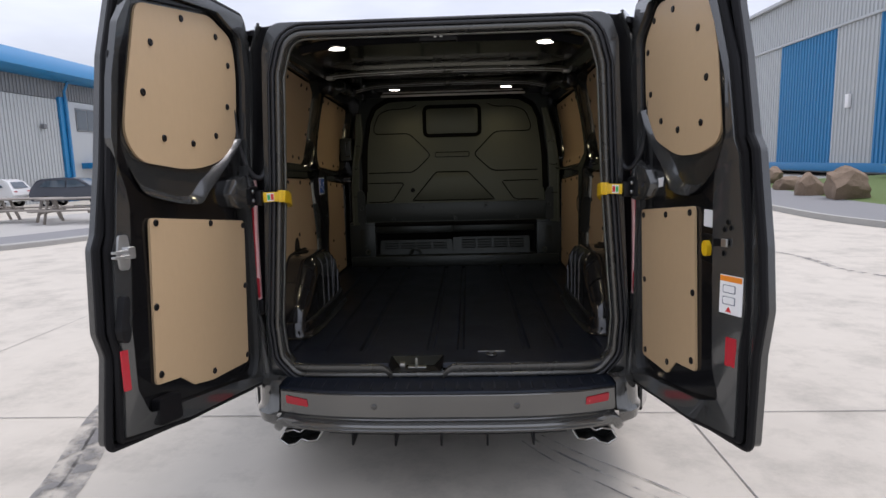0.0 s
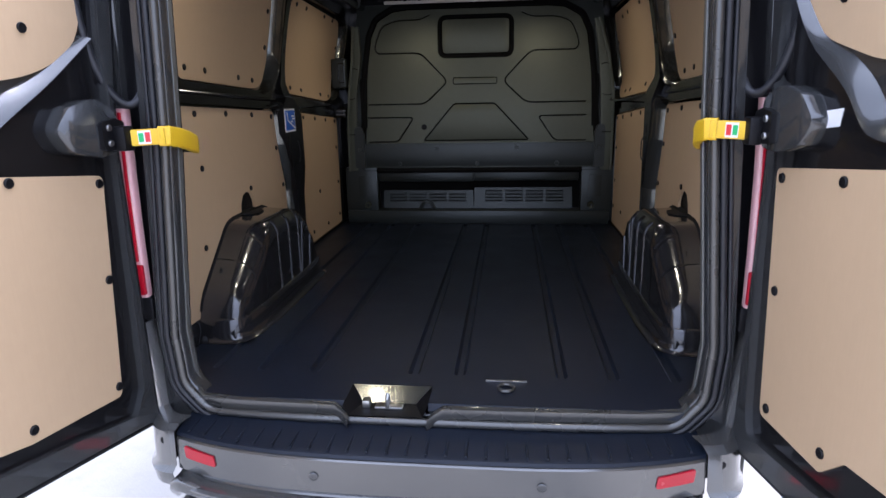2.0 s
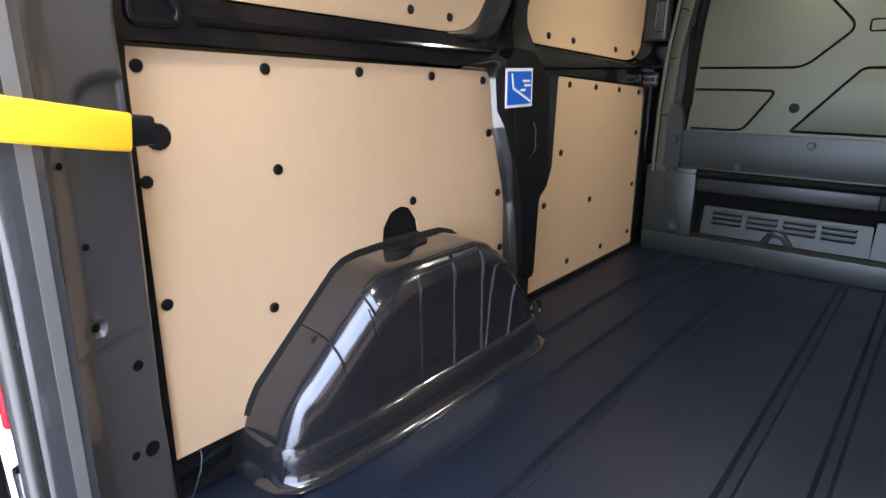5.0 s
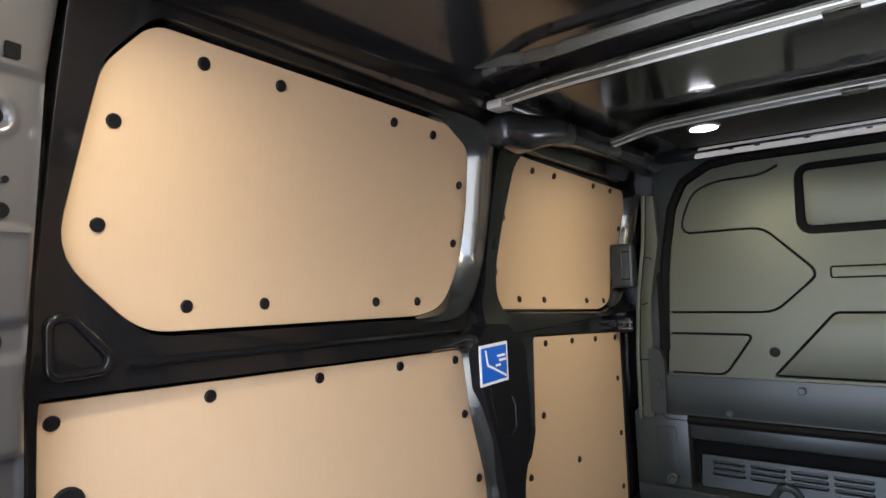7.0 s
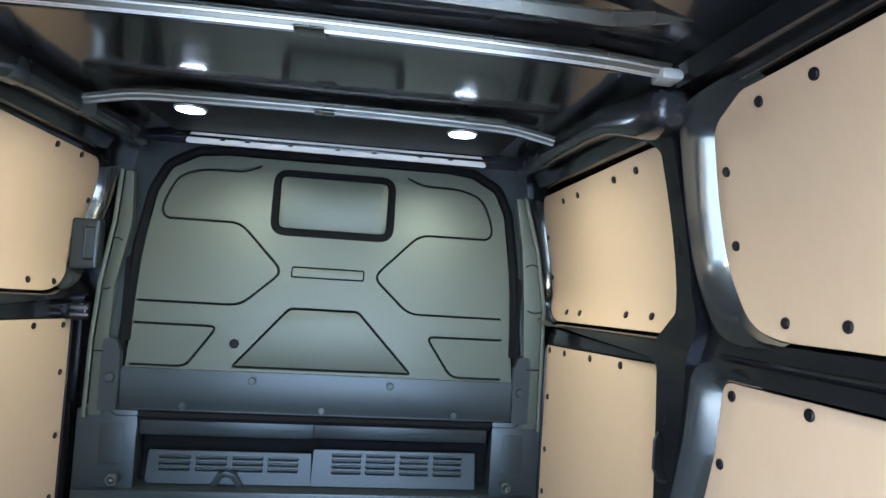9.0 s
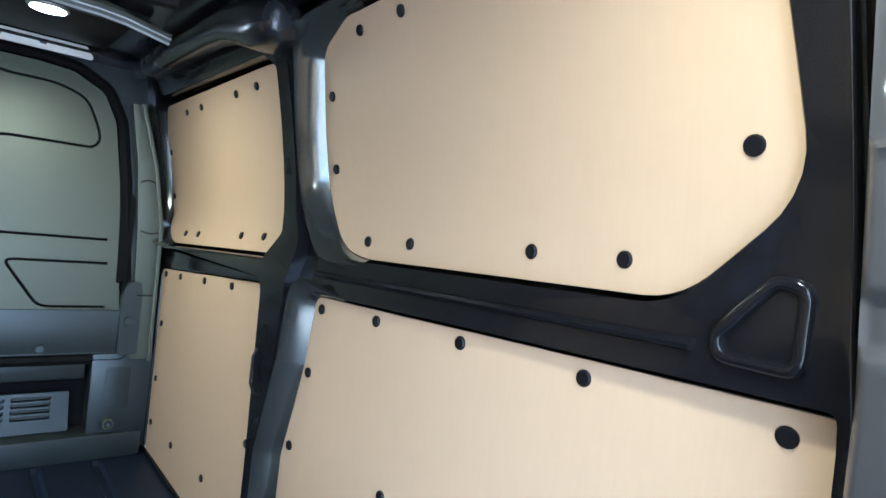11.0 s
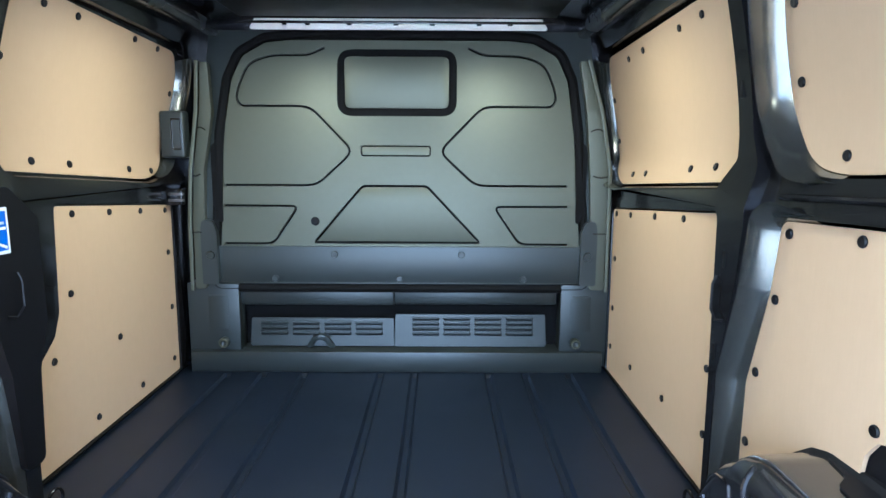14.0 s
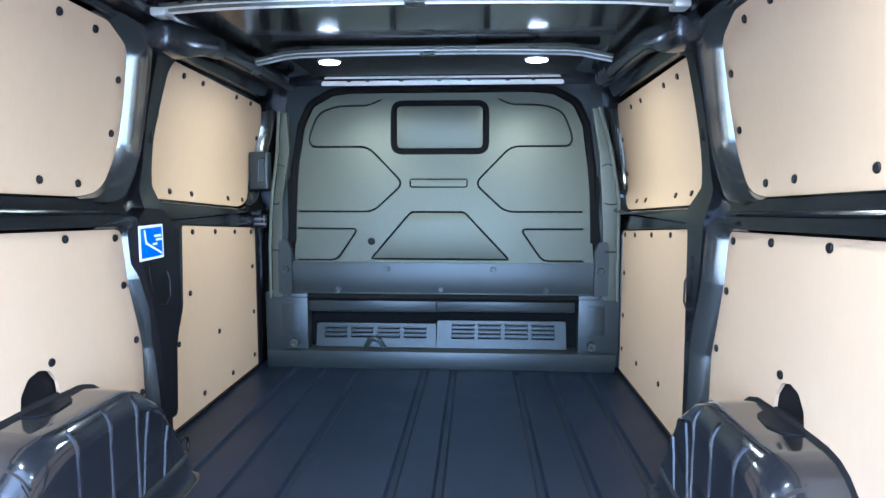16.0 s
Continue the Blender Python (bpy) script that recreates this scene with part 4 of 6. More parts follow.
for s in (-1, 1):
    # inner rear pillar with its ridge, pocket, ledge and dimples
    back = 0.012 if s < 0 else 0.026

    def pillar_surface(u, z, w=0.0):
        xi = lerp(z, [0.575, 0.8, 1.3, 1.42, 1.8, 1.96], [0.715, 0.712, 0.672, 0.668, 0.645, 0.61])
        end = lerp(z, [0.575, 0.8, 1.42, 1.8, 1.96], [0.57, 0.565, 0.565, 0.585, 0.60])
        ridge = lerp(z, [0.9, 1.1, 1.41, 1.49, 1.6, 1.78, 1.9], [0.415, 0.42, 0.436, 0.449, 0.466, 0.500, 0.512])
        x = lerp(u, [0.372 + back, 0.385 + back, 0.46 + back * 0.5, end - 0.014, end - 0.006, end], [-0.003, 0.004, 0.075, 0.098, 0.101, 0.109])
        fall = lambda d, r: math.exp(-(d / r) ** 2)
        inside = lambda v, lo, hi, e: ease(v, lo - e, lo + e) * (1 - ease(v, hi - e, hi + e))
        rise = 0.009 * fall(u - ridge, 0.008) - 0.006 * fall(u - ridge + 0.020, 0.008) + 0.004 * fall(u - ridge + 0.036, 0.005)
        rise -= 0.009 * inside(z, 1.458, 1.500, 0.005) * ease(u, 0.464, 0.476)
        rise -= 0.007 * inside(z, 1.610, 1.792, 0.003) * ease(u, ridge + 0.006, ridge + 0.014)
        rise += 0.004 * fall(z - 1.607, 0.004) * ease(u, ridge, ridge + 0.008)
        rise -= 0.016 * ease(1 - math.hypot((u - 0.545) / 0.062, (z - 1.310) / 0.040), 0.0, 0.3)
        for du, dz, r in ((0.531, 1.738, 0.019), (0.474, 0.990, 0.016)):
            m = math.hypot(u - du, z - dz) / r
            rise += 0.004 * fall(m - 1, 0.28) - 0.006 * (1 - ease(m, 0.4, 0.9))
        rise -= 0.004 * (1 - ease(z, 0.956, 0.964)) * ease(u, ridge + 0.006, ridge + 0.014)
        rise *= ease(end - u, 0.0, 0.006) * ease(u, 0.374 + back, 0.384 + back)
        return (s * (xi + x - rise - w), u - back, z)

    levels = [0.575 + 0.02 * k for k in range(18)] + [0.94 + 0.006 * k for k in range(13)] + [1.03 + 0.02 * k for k in range(12)] + [1.265 + 0.005 * k for k in range(111)] + [1.84 + 0.02 * k for k in range(7)]
    sec = []
    for z in levels:
        end = lerp(z, [0.575, 0.8, 1.42, 1.8, 1.96], [0.57, 0.565, 0.565, 0.585, 0.60])
        row = [pillar_surface(0.372 + back + (end - 0.372 - back) * k / 52, z) for k in range(53)]
        sec.append(row + [(row[-1][0] + s * 0.09, row[-1][1] + 0.004, z)])
    pil = part("rear_pillar", loft(sec), PILLAR, van, "grey painted inner rear pillar with access holes", 60)
    for outl in (rnd([(0.511, 1.469), (0.511, 1.489), (0.540, 1.489), (0.540, 1.469)], 0.010), rnd([(0.493, 1.616), (0.493, 1.642), (0.499, 1.642), (0.499, 1.616)], 0.001), rnd([(0.536, 1.804), (0.536, 1.821), (0.553, 1.821), (0.553, 1.804)], 0.002)):
        part("access_slot", plate(outl, (), 0.002, fn=lambda u, v, w: pillar_surface(u, v, w + 0.0035)), GAP, pil)
    for yy, z, rr in ((0.495, 1.481, 0.006), (0.531, 1.738, 0.009), (0.512, 1.629, 0.006), (0.537, 1.630, 0.009), (0.541, 1.666, 0.004), (0.452, 1.234, 0.005), (0.474, 1.116, 0.005), (0.474, 0.990, 0.006), (0.53, 0.90, 0.009), (0.505, 0.745, 0.007), (0.535, 0.74, 0.013)):
        part("access_hole", plate([(yy + a, z + b) for a, b in circle(rr, 14)], (), 0.002, fn=lambda u, v, w: pillar_surface(u, v, w + 0.0035)), GAP, pil)
    # black jamb, body corner and lower wing beside the aperture
    jamb, corner, wing = [], [], []
    for z in (0.46, 0.6, 0.8, 1.0, 1.2, 1.35, 1.5, 1.65, 1.8, 1.9, 1.96, 2.0):
        xr = lerp(z, [0.47, 0.8, 1.35, 1.9, 2.0], [0.775, 0.775, 0.742, 0.715, 0.685])
        xo = 0.955 - 0.11 * max(0, (z - 1.35) / 0.67) ** 1.5 - 0.098
        xl = lerp(z, [0.46, 0.55, 0.80, 1.35, 1.9, 2.0], [0.785, 0.785, 0.808, 0.80, 0.765, 0.72])
        jamb.append([(s * (xr - 0.012), 0.365, z), (s * (xr + 0.006), 0.384, z), (s * (xl - 0.004), 0.392, z), (s * (xl + 0.010), 0.392, z)])
        corner.append([(s * xl, 0.392, z), (s * (xl + 0.004), 0.372, z), (s * (0.5 * xl + 0.5 * xo), 0.364, z), (s * (xo - 0.004), 0.378, z), (s * xo, 0.405, z), (s * xo, 0.43, z)])
    part("door_jamb", loft(jamb), PLASTIC, van, "black door jamb", 40)
    part("body_corner", loft(corner[2:]), PAINT, van, "dark grey rear body corner", 50)
    for z in (0.47, 0.53, 0.60, 0.68, 0.76, 0.795):
        xl = lerp(z, [0.46, 0.55, 0.80], [0.768, 0.772, 0.806])
        wing.append([(s * xl, 0.392, z), (s * (xl + 0.002), 0.345, z), (s * (xl + 0.012), 0.332, z), (s * (xl + 0.028), 0.336, z), (s * 0.852, 0.372, z), (s * 0.857, 0.43, z)])
    part("lower_wing", loft(wing), WING, van, "grey painted wing below the rear lamp", 50)
    # tall lamp in the body corner
    sec = rnd([(-0.024, -0.016), (0.024, -0.016), (0.024, 0.016), (-0.024, 0.016)], 0.008, 3)
    lamp = part("rear_lamp", sweep([(s * 0.812, 0.354, 0.87), (s * 0.811, 0.352, 1.0), (s * 0.806, 0.350, 1.2), (s * 0.798, 0.349, 1.38)], sec, up=(0, 1, 0)), LAMPRED, van, "tall clear and red rear lamp")
    part("stop_lens", box(s * 0.798 - 0.0105, s * 0.798 + 0.0105, 0.331, 0.345, 0.878, 0.965, 0.005), RED, lamp)
    part("lens_rib", sweep([(s * 0.799, 0.334, 0.975), (s * 0.795, 0.333, 1.2), (s * 0.788, 0.332, 1.37)], circle(0.005, 6), up=(0, 1, 0)), RED, lamp)
    part("lamp_bracket", box(s * 0.805 - 0.025, s * 0.805 + 0.025, 0.345, 0.39, 0.80, 0.868, 0.008), PLASTIC, van, "black bracket under the rear lamp")

    part("hanging_wire", sweep([(s * 0.805, 0.60, 0.70), (s * 0.795, 0.598, 0.69), (s * 0.788, 0.590, 0.67), (s * 0.792, 0.575, 0.63), (s * 0.80, 0.56, 0.59)], circle(0.0012, 5), up=(0, 1, 0)), SEAL, van, "thin loose wire by the rear pillar")
part("paper_tag", box(0.745, 0.757, 0.352, 0.356, 0.885, 0.912, 0.001), WHITE, van, "small white tag on the door jamb")
hl = part("roof_latch", plate(rnd([(-0.085, 1.925), (-0.06, 1.958), (0.06, 1.958), (0.085, 1.925)], 0.012), (), 0.04, 0.006, 2, fn=lambda u, v, w: (u, 0.40 - w, v)), PLASTIC, van, "black upper door latch unit")
for x in (-0.012, 0.012):
    part("striker_pin", box(x - 0.006, x + 0.006, 0.392, 0.40, 1.936, 1.95, 0.002), CHROME, hl)

# sill, latch recess and striker
for pts in ([(-0.675, 0.352, 0.60), (-0.66, 0.345, 0.582), (-0.55, 0.337, 0.579), (-0.27, 0.326, 0.578), (-0.245, 0.312, 0.566), (-0.228, 0.300, 0.553)], [(-0.012, 0.300, 0.553), (0.005, 0.312, 0.566), (0.03, 0.326, 0.578), (0.30, 0.330, 0.578), (0.55, 0.339, 0.579), (0.66, 0.347, 0.582), (0.675, 0.354, 0.60)]):
    rows = [[(x, y + 0.006, z - 0.001) for x, y, z in pts], [(x, y, z + 0.001) for x, y, z in pts], [(x, y - 0.012, z - 0.004) for x, y, z in pts], [(x, y - 0.017, z - 0.026) for x, y, z in pts], [(x, y - 0.012, z - 0.034) for x, y, z in pts]]
    part("sill_trim", loft(rows), SILL, van, "worn grey painted sill edge", 50)
rec = part("latch_recess", loft([[(-0.245, 0.305, 0.582), (-0.232, 0.305, 0.553), (-0.025, 0.305, 0.553), (-0.012, 0.305, 0.582)], [(-0.246, 0.432, 0.582), (-0.205, 0.374, 0.553), (-0.052, 0.374, 0.553), (-0.011, 0.432, 0.582)]]), PLASTIC, van, "black latch recess in the sill")
# Slope of the plastic recess; its sky reflection is put in as lighter metal.
part("recess_face_sheen", thick(loft([[(-0.243, 0.428, 0.583), (-0.013, 0.428, 0.583)], [(-0.204, 0.373, 0.556), (-0.053, 0.373, 0.556)]]), 0.003), REVEAL, rec, "sloped recess face with sky sheen in its colour")
part("striker_plate", box(-0.165, -0.085, 0.342, 0.372, 0.552, 0.560, 0.003), CHROME, rec, "zinc plated striker plate")
part("striker_loop", sweep([(-0.128, 0.362, 0.558), (-0.128, 0.362, 0.585), (-0.128, 0.35, 0.594), (-0.128, 0.34, 0.585), (-0.128, 0.34, 0.558)], circle(0.005, 8), up=(1, 0, 0)), CHROME, rec)
part("striker_block", box(-0.20, -0.178, 0.343, 0.368, 0.552, 0.576, 0.003), CHROME, rec)
part("lashing_eye", sweep([(0.20 + 0.022 * math.cos(a), 0.43 + 0.022 * math.sin(a), FLOOR + 0.006) for a in [k * 2 * math.pi / 14 for k in range(14)]], circle(0.005, 6), closed=True), SILL, van, "folding floor lashing eye")
part("lashing_bar", box(0.14, 0.26, 0.475, 0.484, FLOOR, FLOOR + 0.004, 0.001), CHROME, van)
for s in (-1, 1):
    part("lashing_ring", sweep([(s * 0.79, 1.72 + 0.03 * math.cos(a), FLOOR + 0.035 + 0.03 * math.sin(a)) for a in [k * 2 * math.pi / 14 for k in range(14)]], circle(0.004, 6), closed=True, up=(1, 0, 0)), INNER, van, "wire lashing ring by the wheel arch")


# ---- bumper ----
def bump_y(x):
    return 0.165 + 0.085 * (abs(x) / 0.72) ** 3.5


XS = [-0.70 + 1.40 * k / 40 for k in range(41)]


def across(profile, xs=XS):
    return [[(x, bump_y(x) + dy, z) for dy, z in profile] for x in xs]


bumper = part("bumper", loft(across([(0.10, 0.505), (0.012, 0.506), (0.0, 0.498), (-0.004, 0.41), (0.004, 0.398), (0.0, 0.394), (-0.022, 0.393), (-0.036, 0.389), (-0.042, 0.382), (-0.040, 0.375), (-0.032, 0.370), (-0.036, 0.365), (-0.034, 0.357), (-0.02, 0.349), (0.0, 0.344), (0.05, 0.340)])), BUMPER, van, "grey painted rear bumper with a body kit lip", 28)
pad = part("step_pad", thick(loft(across([(0.20, 0.53), (0.03, 0.522), (0.008, 0.514), (0.004, 0.506)])), 0.006), LINER, van, "black ribbed bumper step pad")
first = None
for k in range(27):
    x = -0.66 + 1.32 * k / 26
    m = Matrix.Translation((x, bump_y(x) + 0.04, 0.521))
    if first is None:
        first = part("tread_rib", box(-0.004, 0.004, -0.028, 0.10, -0.002, 0.004, 0.002, 1), LINER, pad)
        first.matrix_local = m
    else:
        again(first, "tread_rib", pad, m)
for s in (-1, 1):
    pod = []
    for k in range(9):
        a = math.pi / 2 * k / 8
        x = 0.70 + 0.125 * math.sin(a)
        y = 0.235 + 0.19 * (1 - math.cos(a)) ** 1.2
        pod.append([(s * (x - 0.03), y + 0.05, 0.545 - 0.0 * k), (s * (x - 0.012), y + 0.012, 0.54), (s * x, y, 0.52), (s * (x + 0.004), y, 0.42), (s * (x + 0.012), y - 0.012, 0.40), (s * (x + 0.006), y - 0.008, 0.36), (s * (x - 0.02), y + 0.01, 0.335)])
    part("bumper_corner", loft(pod), BUMPER, bumper)
    part("corner_lip", sweep([(s * x, bump_y(x) + dy, z) for x, dy, z in ((0.60, -0.012, 0.372), (0.64, -0.014, 0.380), (0.67, -0.014, 0.384), (0.69, -0.014, 0.376), (0.702, -0.008, 0.358), (0.712, 0.0, 0.342), (0.722, 0.012, 0.334))], rnd([(-0.022, -0.03), (0.022, -0.03), (0.022, 0.03), (-0.022, 0.03)], 0.012, 4), up=(0, 1, 0), scales=[0.7, 0.9, 1, 0.95, 0.9, 0.8, 0.6]), BUMPER, bumper)
    part("reflector", plate(rnd([(s * 0.57, 0.443), (s * 0.575, 0.474), (s * 0.672, 0.484), (s * 0.668, 0.45)], 0.006), (), 0.01, 0.002, 1, cuts_u=[s * 0.60, s * 0.63], fn=lambda u, v, w: (u, bump_y(u) - 0.006 - w, v)), RED, bumper, "red bumper reflector")
    for x, z in ((0.735, 0.49), (0.29, 0.455)):
        sen = part("parking_sensor", disc(0.012, 0.003, 14), PAINT if x < 0.5 else PLASTIC, bumper)
        sen.matrix_local = Matrix.Translation((s * x, bump_y(x) - 0.004 if x < 0.6 else 0.243, z)) @ Matrix.Rotation(math.pi / 2, 4, "X")
    tip = empty("exhaust_tip", "", "")
    tip.parent = van
    tip["label"] = "twin hexagonal chrome-rimmed exhaust tip"
    hexes = rnd([(-0.095, 0.0), (-0.065, 0.033), (-0.025, 0.033), (0.0, 0.018), (0.025, 0.033), (0.065, 0.033), (0.095, 0.0), (0.065, -0.033), (0.025, -0.033), (0.0, -0.018), (-0.025, -0.033), (-0.065, -0.033)], 0.008, 2)
    part("rim", plate(hexes, [grow(hexes, -0.006)], 0.10, 0.002, 1, fn=lambda u, v, w: (u, -w, v)), CHROME, tip, "polished rim")
    part("bore", plate(grow(hexes, -0.0065), (), 0.01, fn=lambda u, v, w: (u, 0.06 - w, v)), GAP, tip)
    tip.matrix_local = pose(s * 0.605, 0.185, 0.322, 0, s * 10, 0)
diff = part("diffuser", loft([[(x, bump_y(x) + 0.02, 0.352), (x, bump_y(x) + 0.05, 0.31), (x, bump_y(x) + 0.16, 0.285), (x, 0.7, 0.27)] for x in [-0.5 + 0.05 * k for k in range(21)]]), PLASTIC, van, "black plastic rear diffuser with fins")
for x in (-0.39, -0.21, -0.02, 0.17, 0.36):
    part("fin", box(x - 0.004, x + 0.004, bump_y(x) + 0.015, bump_y(x) + 0.12, 0.275, 0.345, 0.002, 1), PLASTIC, diff)
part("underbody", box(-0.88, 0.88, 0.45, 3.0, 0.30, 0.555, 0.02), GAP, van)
for s in (-1, 1):
    wheel = empty("wheel", "", "")
    wheel.parent = van
    tyre = part("tyre", sweep([(0, 0.27 * math.cos(a), 0.27 * math.sin(a)) for a in [k * 2 * math.pi / 32 for k in range(32)]], rnd([(-0.1, -0.05), (0.1, -0.05), (0.1, 0.05), (-0.1, 0.05)], 0.03, 3), closed=True, up=(1, 0, 0)), RUBBER, wheel)
    part("rim", disc(0.22, 0.08, 24), RAWSTEEL, wheel).matrix_local = Matrix.Rotation(s * math.pi / 2, 4, "Y")
    wheel.matrix_local = pose(s * 0.80, 1.165, 0.32)


# ---- rear doors ----
def door(side, ang, outline, upper, lower, up_fix, low_fix, up_off, valley, bowl, crest):
    a = radians(ang)
    o = Vector((side * 0.795, 0.33, 0))
    d = Vector((side * math.sin(a), -math.cos(a), 0))
    n = Vector((-side * math.cos(a), -math.sin(a), 0))

    def flat(u, v, w):
        return o + d * u + n * w + Vector((0, 0, v))

    def fn(u, v, w):
        """Door plane; past the crest the border falls away to the free edge."""
        c = lerp(v, *crest)
        q = 0.566 * max(0.0, u - c)
        return flat(min(u, c) + q * 0.927, v, w - q * 0.375)

    dr = empty("rear_door", "", "")
    dr.parent = van
    dr["label"] = "open dark grey rear door lined with pale plywood"
    part("outer_skin", plate(outline, (), 0.03, 0.01, 3, fn=lambda u, v, w: flat(u, v, w - 0.040)), PAINT, dr)
    part("edge_seal", sweep([flat(u, v, -0.036) for u, v in grow(outline, 0.002)], circle(0.012, 8), closed=True, up=n), RUBBER, dr)
    shifted = [(u + 0.035 * min(1, max(0, (u - 0.35) / 0.3)) * min(1, max(0, (2.0 - v) / 0.2)) - 0.03 * min(1, max(0, (0.1 - u) / 0.08)), v + 0.02 * max(0, min(1, (v - 1.93) / 0.05))) for u, v in outline]
    inner = grow(shifted, -0.022)
    part("inner_frame", plate(inner, [valley], 0.021, 0.010, 4, hole_bevel=0.018, fn=lambda u, v, w: fn(u, v, w + 0.014)), PAINT, dr, "pressed dark grey inner door frame", 40)
    part("edge_seal", sweep([fn(u, v, -0.004) for u, v in grow(inner, 0.007)], circle(0.013, 8), closed=True, up=n), RUBBER, dr)
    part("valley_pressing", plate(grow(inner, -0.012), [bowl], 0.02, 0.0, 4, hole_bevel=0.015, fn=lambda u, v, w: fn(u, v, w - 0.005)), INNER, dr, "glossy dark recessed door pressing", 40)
    part("inner_skin", plate(grow(outline, -0.03), (), 0.004, fn=lambda u, v, w: fn(u, v, w - 0.0215)), PAINT, dr)
    f_up = lambda u, v, w: fn(u, v, w - up_off)
    f_lo = lambda u, v, w: fn(u, v, w)
    for name, outl, fx, f in (("upper_lining_panel", upper, up_fix, f_up), ("lower_lining_panel", lower, low_fix, f_lo)):
        part(name, plate(outl, (), 0.008, fn=f), PLY, dr, "pale birch plywood door lining with black fixings")
        first = None
        for u, v in fx:
            m = Matrix.Translation(f(u, v, 0)) @ n.to_track_quat("Z", "Y").to_matrix().to_4x4()
            if first is None:
                first = part("fixing", disc(0.0115, 0.005), PLASTIC, dr)
                first.matrix_local = m
            else:
                again(first, "fixing", dr, m)
    return dr, fn, n


L_OUT = rnd([(0.030, 0.495), (0.034, 1.3), (-0.049, 1.901), (-0.003, 2.03), (0.57, 2.042), (0.687, 1.971), (0.761, 1.757), (0.815, 1.45), (0.86, 1.258), (0.881, 1.22), (0.898, 0.982), (0.874, 0.91), (0.917, 0.649), (0.57, 0.583)], [0.02, 0.1, 0.1, 0.06, 0.05, 0.08, 0.1, 0.06, 0.03, 0.03, 0.04, 0.05, 0.03, 0.05])
L_UP = rnd([(0.636, 1.936), (0.716, 1.668), (0.748, 1.535), (0.685, 1.460), (0.40, 1.427), (0.2, 1.458), (0.067, 1.538), (0.034, 1.795), (0.045, 1.932), (0.211, 1.987)], [0.06, 0.4, 0.12, 0.2, 0.9, 0.7, 0.22, 0.3, 0.08, 0.15])
L_LOW = rnd([(0.684, 1.289), (0.077, 1.219), (0.127, 0.643), (0.402, 0.667), (0.521, 0.693), (0.596, 0.747), (0.729, 0.769)], [0.02, 0.02, 0.02, 0.03, 0.03, 0.03, 0.02])
L_FU = [(0.641, 1.67), (0.095, 1.826), (0.123, 1.667), (0.553, 1.534), (0.385, 1.521), (0.225, 1.553), (0.581, 1.827), (0.397, 1.937), (0.173, 1.919)]
L_FL = [(0.657, 1.271), (0.336, 1.236), (0.093, 1.201), (0.694, 1.011), (0.111, 0.958), (0.134, 0.673), (0.391, 0.696), (0.701, 0.795)]
R_OUT = rnd([(0.022, 0.484), (0.030, 1.3), (-0.056, 1.902), (-0.005, 2.03), (0.53, 2.02), (0.633, 1.949), (0.718, 1.702), (0.773, 1.487), (0.806, 1.449), (0.864, 1.191), (0.886, 1.017), (0.861, 0.887), (0.851, 0.61), (0.542, 0.561)], [0.02, 0.1, 0.1, 0.06, 0.05, 0.08, 0.1, 0.03, 0.03, 0.05, 0.05, 0.05, 0.03, 0.05])
R_UP = rnd([(0.542, 1.907), (0.611, 1.783), (0.668, 1.480), (0.525, 1.442), (0.360, 1.432), (0.133, 1.499), (0.045, 1.616), (0.021, 1.872), (0.145, 1.984), (0.479, 1.966)], [0.08, 0.4, 0.10, 0.5, 0.7, 0.5, 0.3, 0.08, 0.08, 0.15])
R_LOW = rnd([(0.055, 1.226), (0.527, 1.275), (0.576, 0.74), (0.421, 0.72), (0.352, 0.655), (0.105, 0.646)], [0.02, 0.02, 0.02, 0.03, 0.03, 0.02])
R_FU = [(0.484, 1.832), (0.284, 1.934), (0.114, 1.932), (0.058, 1.827), (0.095, 1.667), (0.205, 1.561), (0.354, 1.523), (0.528, 1.537), (0.554, 1.672)]
R_FL = [(0.083, 1.207), (0.301, 1.228), (0.498, 1.252), (0.109, 0.955), (0.539, 0.994), (0.134, 0.675), (0.35, 0.697), (0.545, 0.767)]
L_VAL = rnd([(0.65, 1.975), (0.705, 1.93), (0.765, 1.85), (0.812, 1.69), (0.838, 1.524), (0.822, 1.452), (0.797, 1.378), (0.79, 1.336), (0.80, 1.231), (0.832, 0.982), (0.834, 0.80), (0.79, 0.705), (0.636, 0.672), (0.30, 0.612), (0.10, 0.568), (0.062, 0.63), (0.04, 1.278), (0.04, 1.42), (0.035, 1.55), (0.010, 1.795), (0.020, 1.94), (0.19, 2.003)],
            [0.02, 0.03, 0.03, 0.06, 0.05, 0.04, 0.04, 0.02, 0.03, 0.03, 0.04, 0.04, 0.03, 0.02, 0.02, 0.03, 0.05, 0.03, 0.04, 0.05, 0.04, 0.05])
L_BOWL = rnd([(0.66, 1.945), (0.74, 1.67), (0.777, 1.51), (0.751, 1.435), (0.70, 1.362), (0.50, 1.324), (0.385, 1.314), (0.335, 1.355), (0.19, 1.445), (0.052, 1.535), (0.022, 1.795), (0.033, 1.94), (0.21, 1.998)], [0.04, 0.05, 0.05, 0.05, 0.05, 0.03, 0.02, 0.03, 0.06, 0.04, 0.05, 0.05, 0.05])
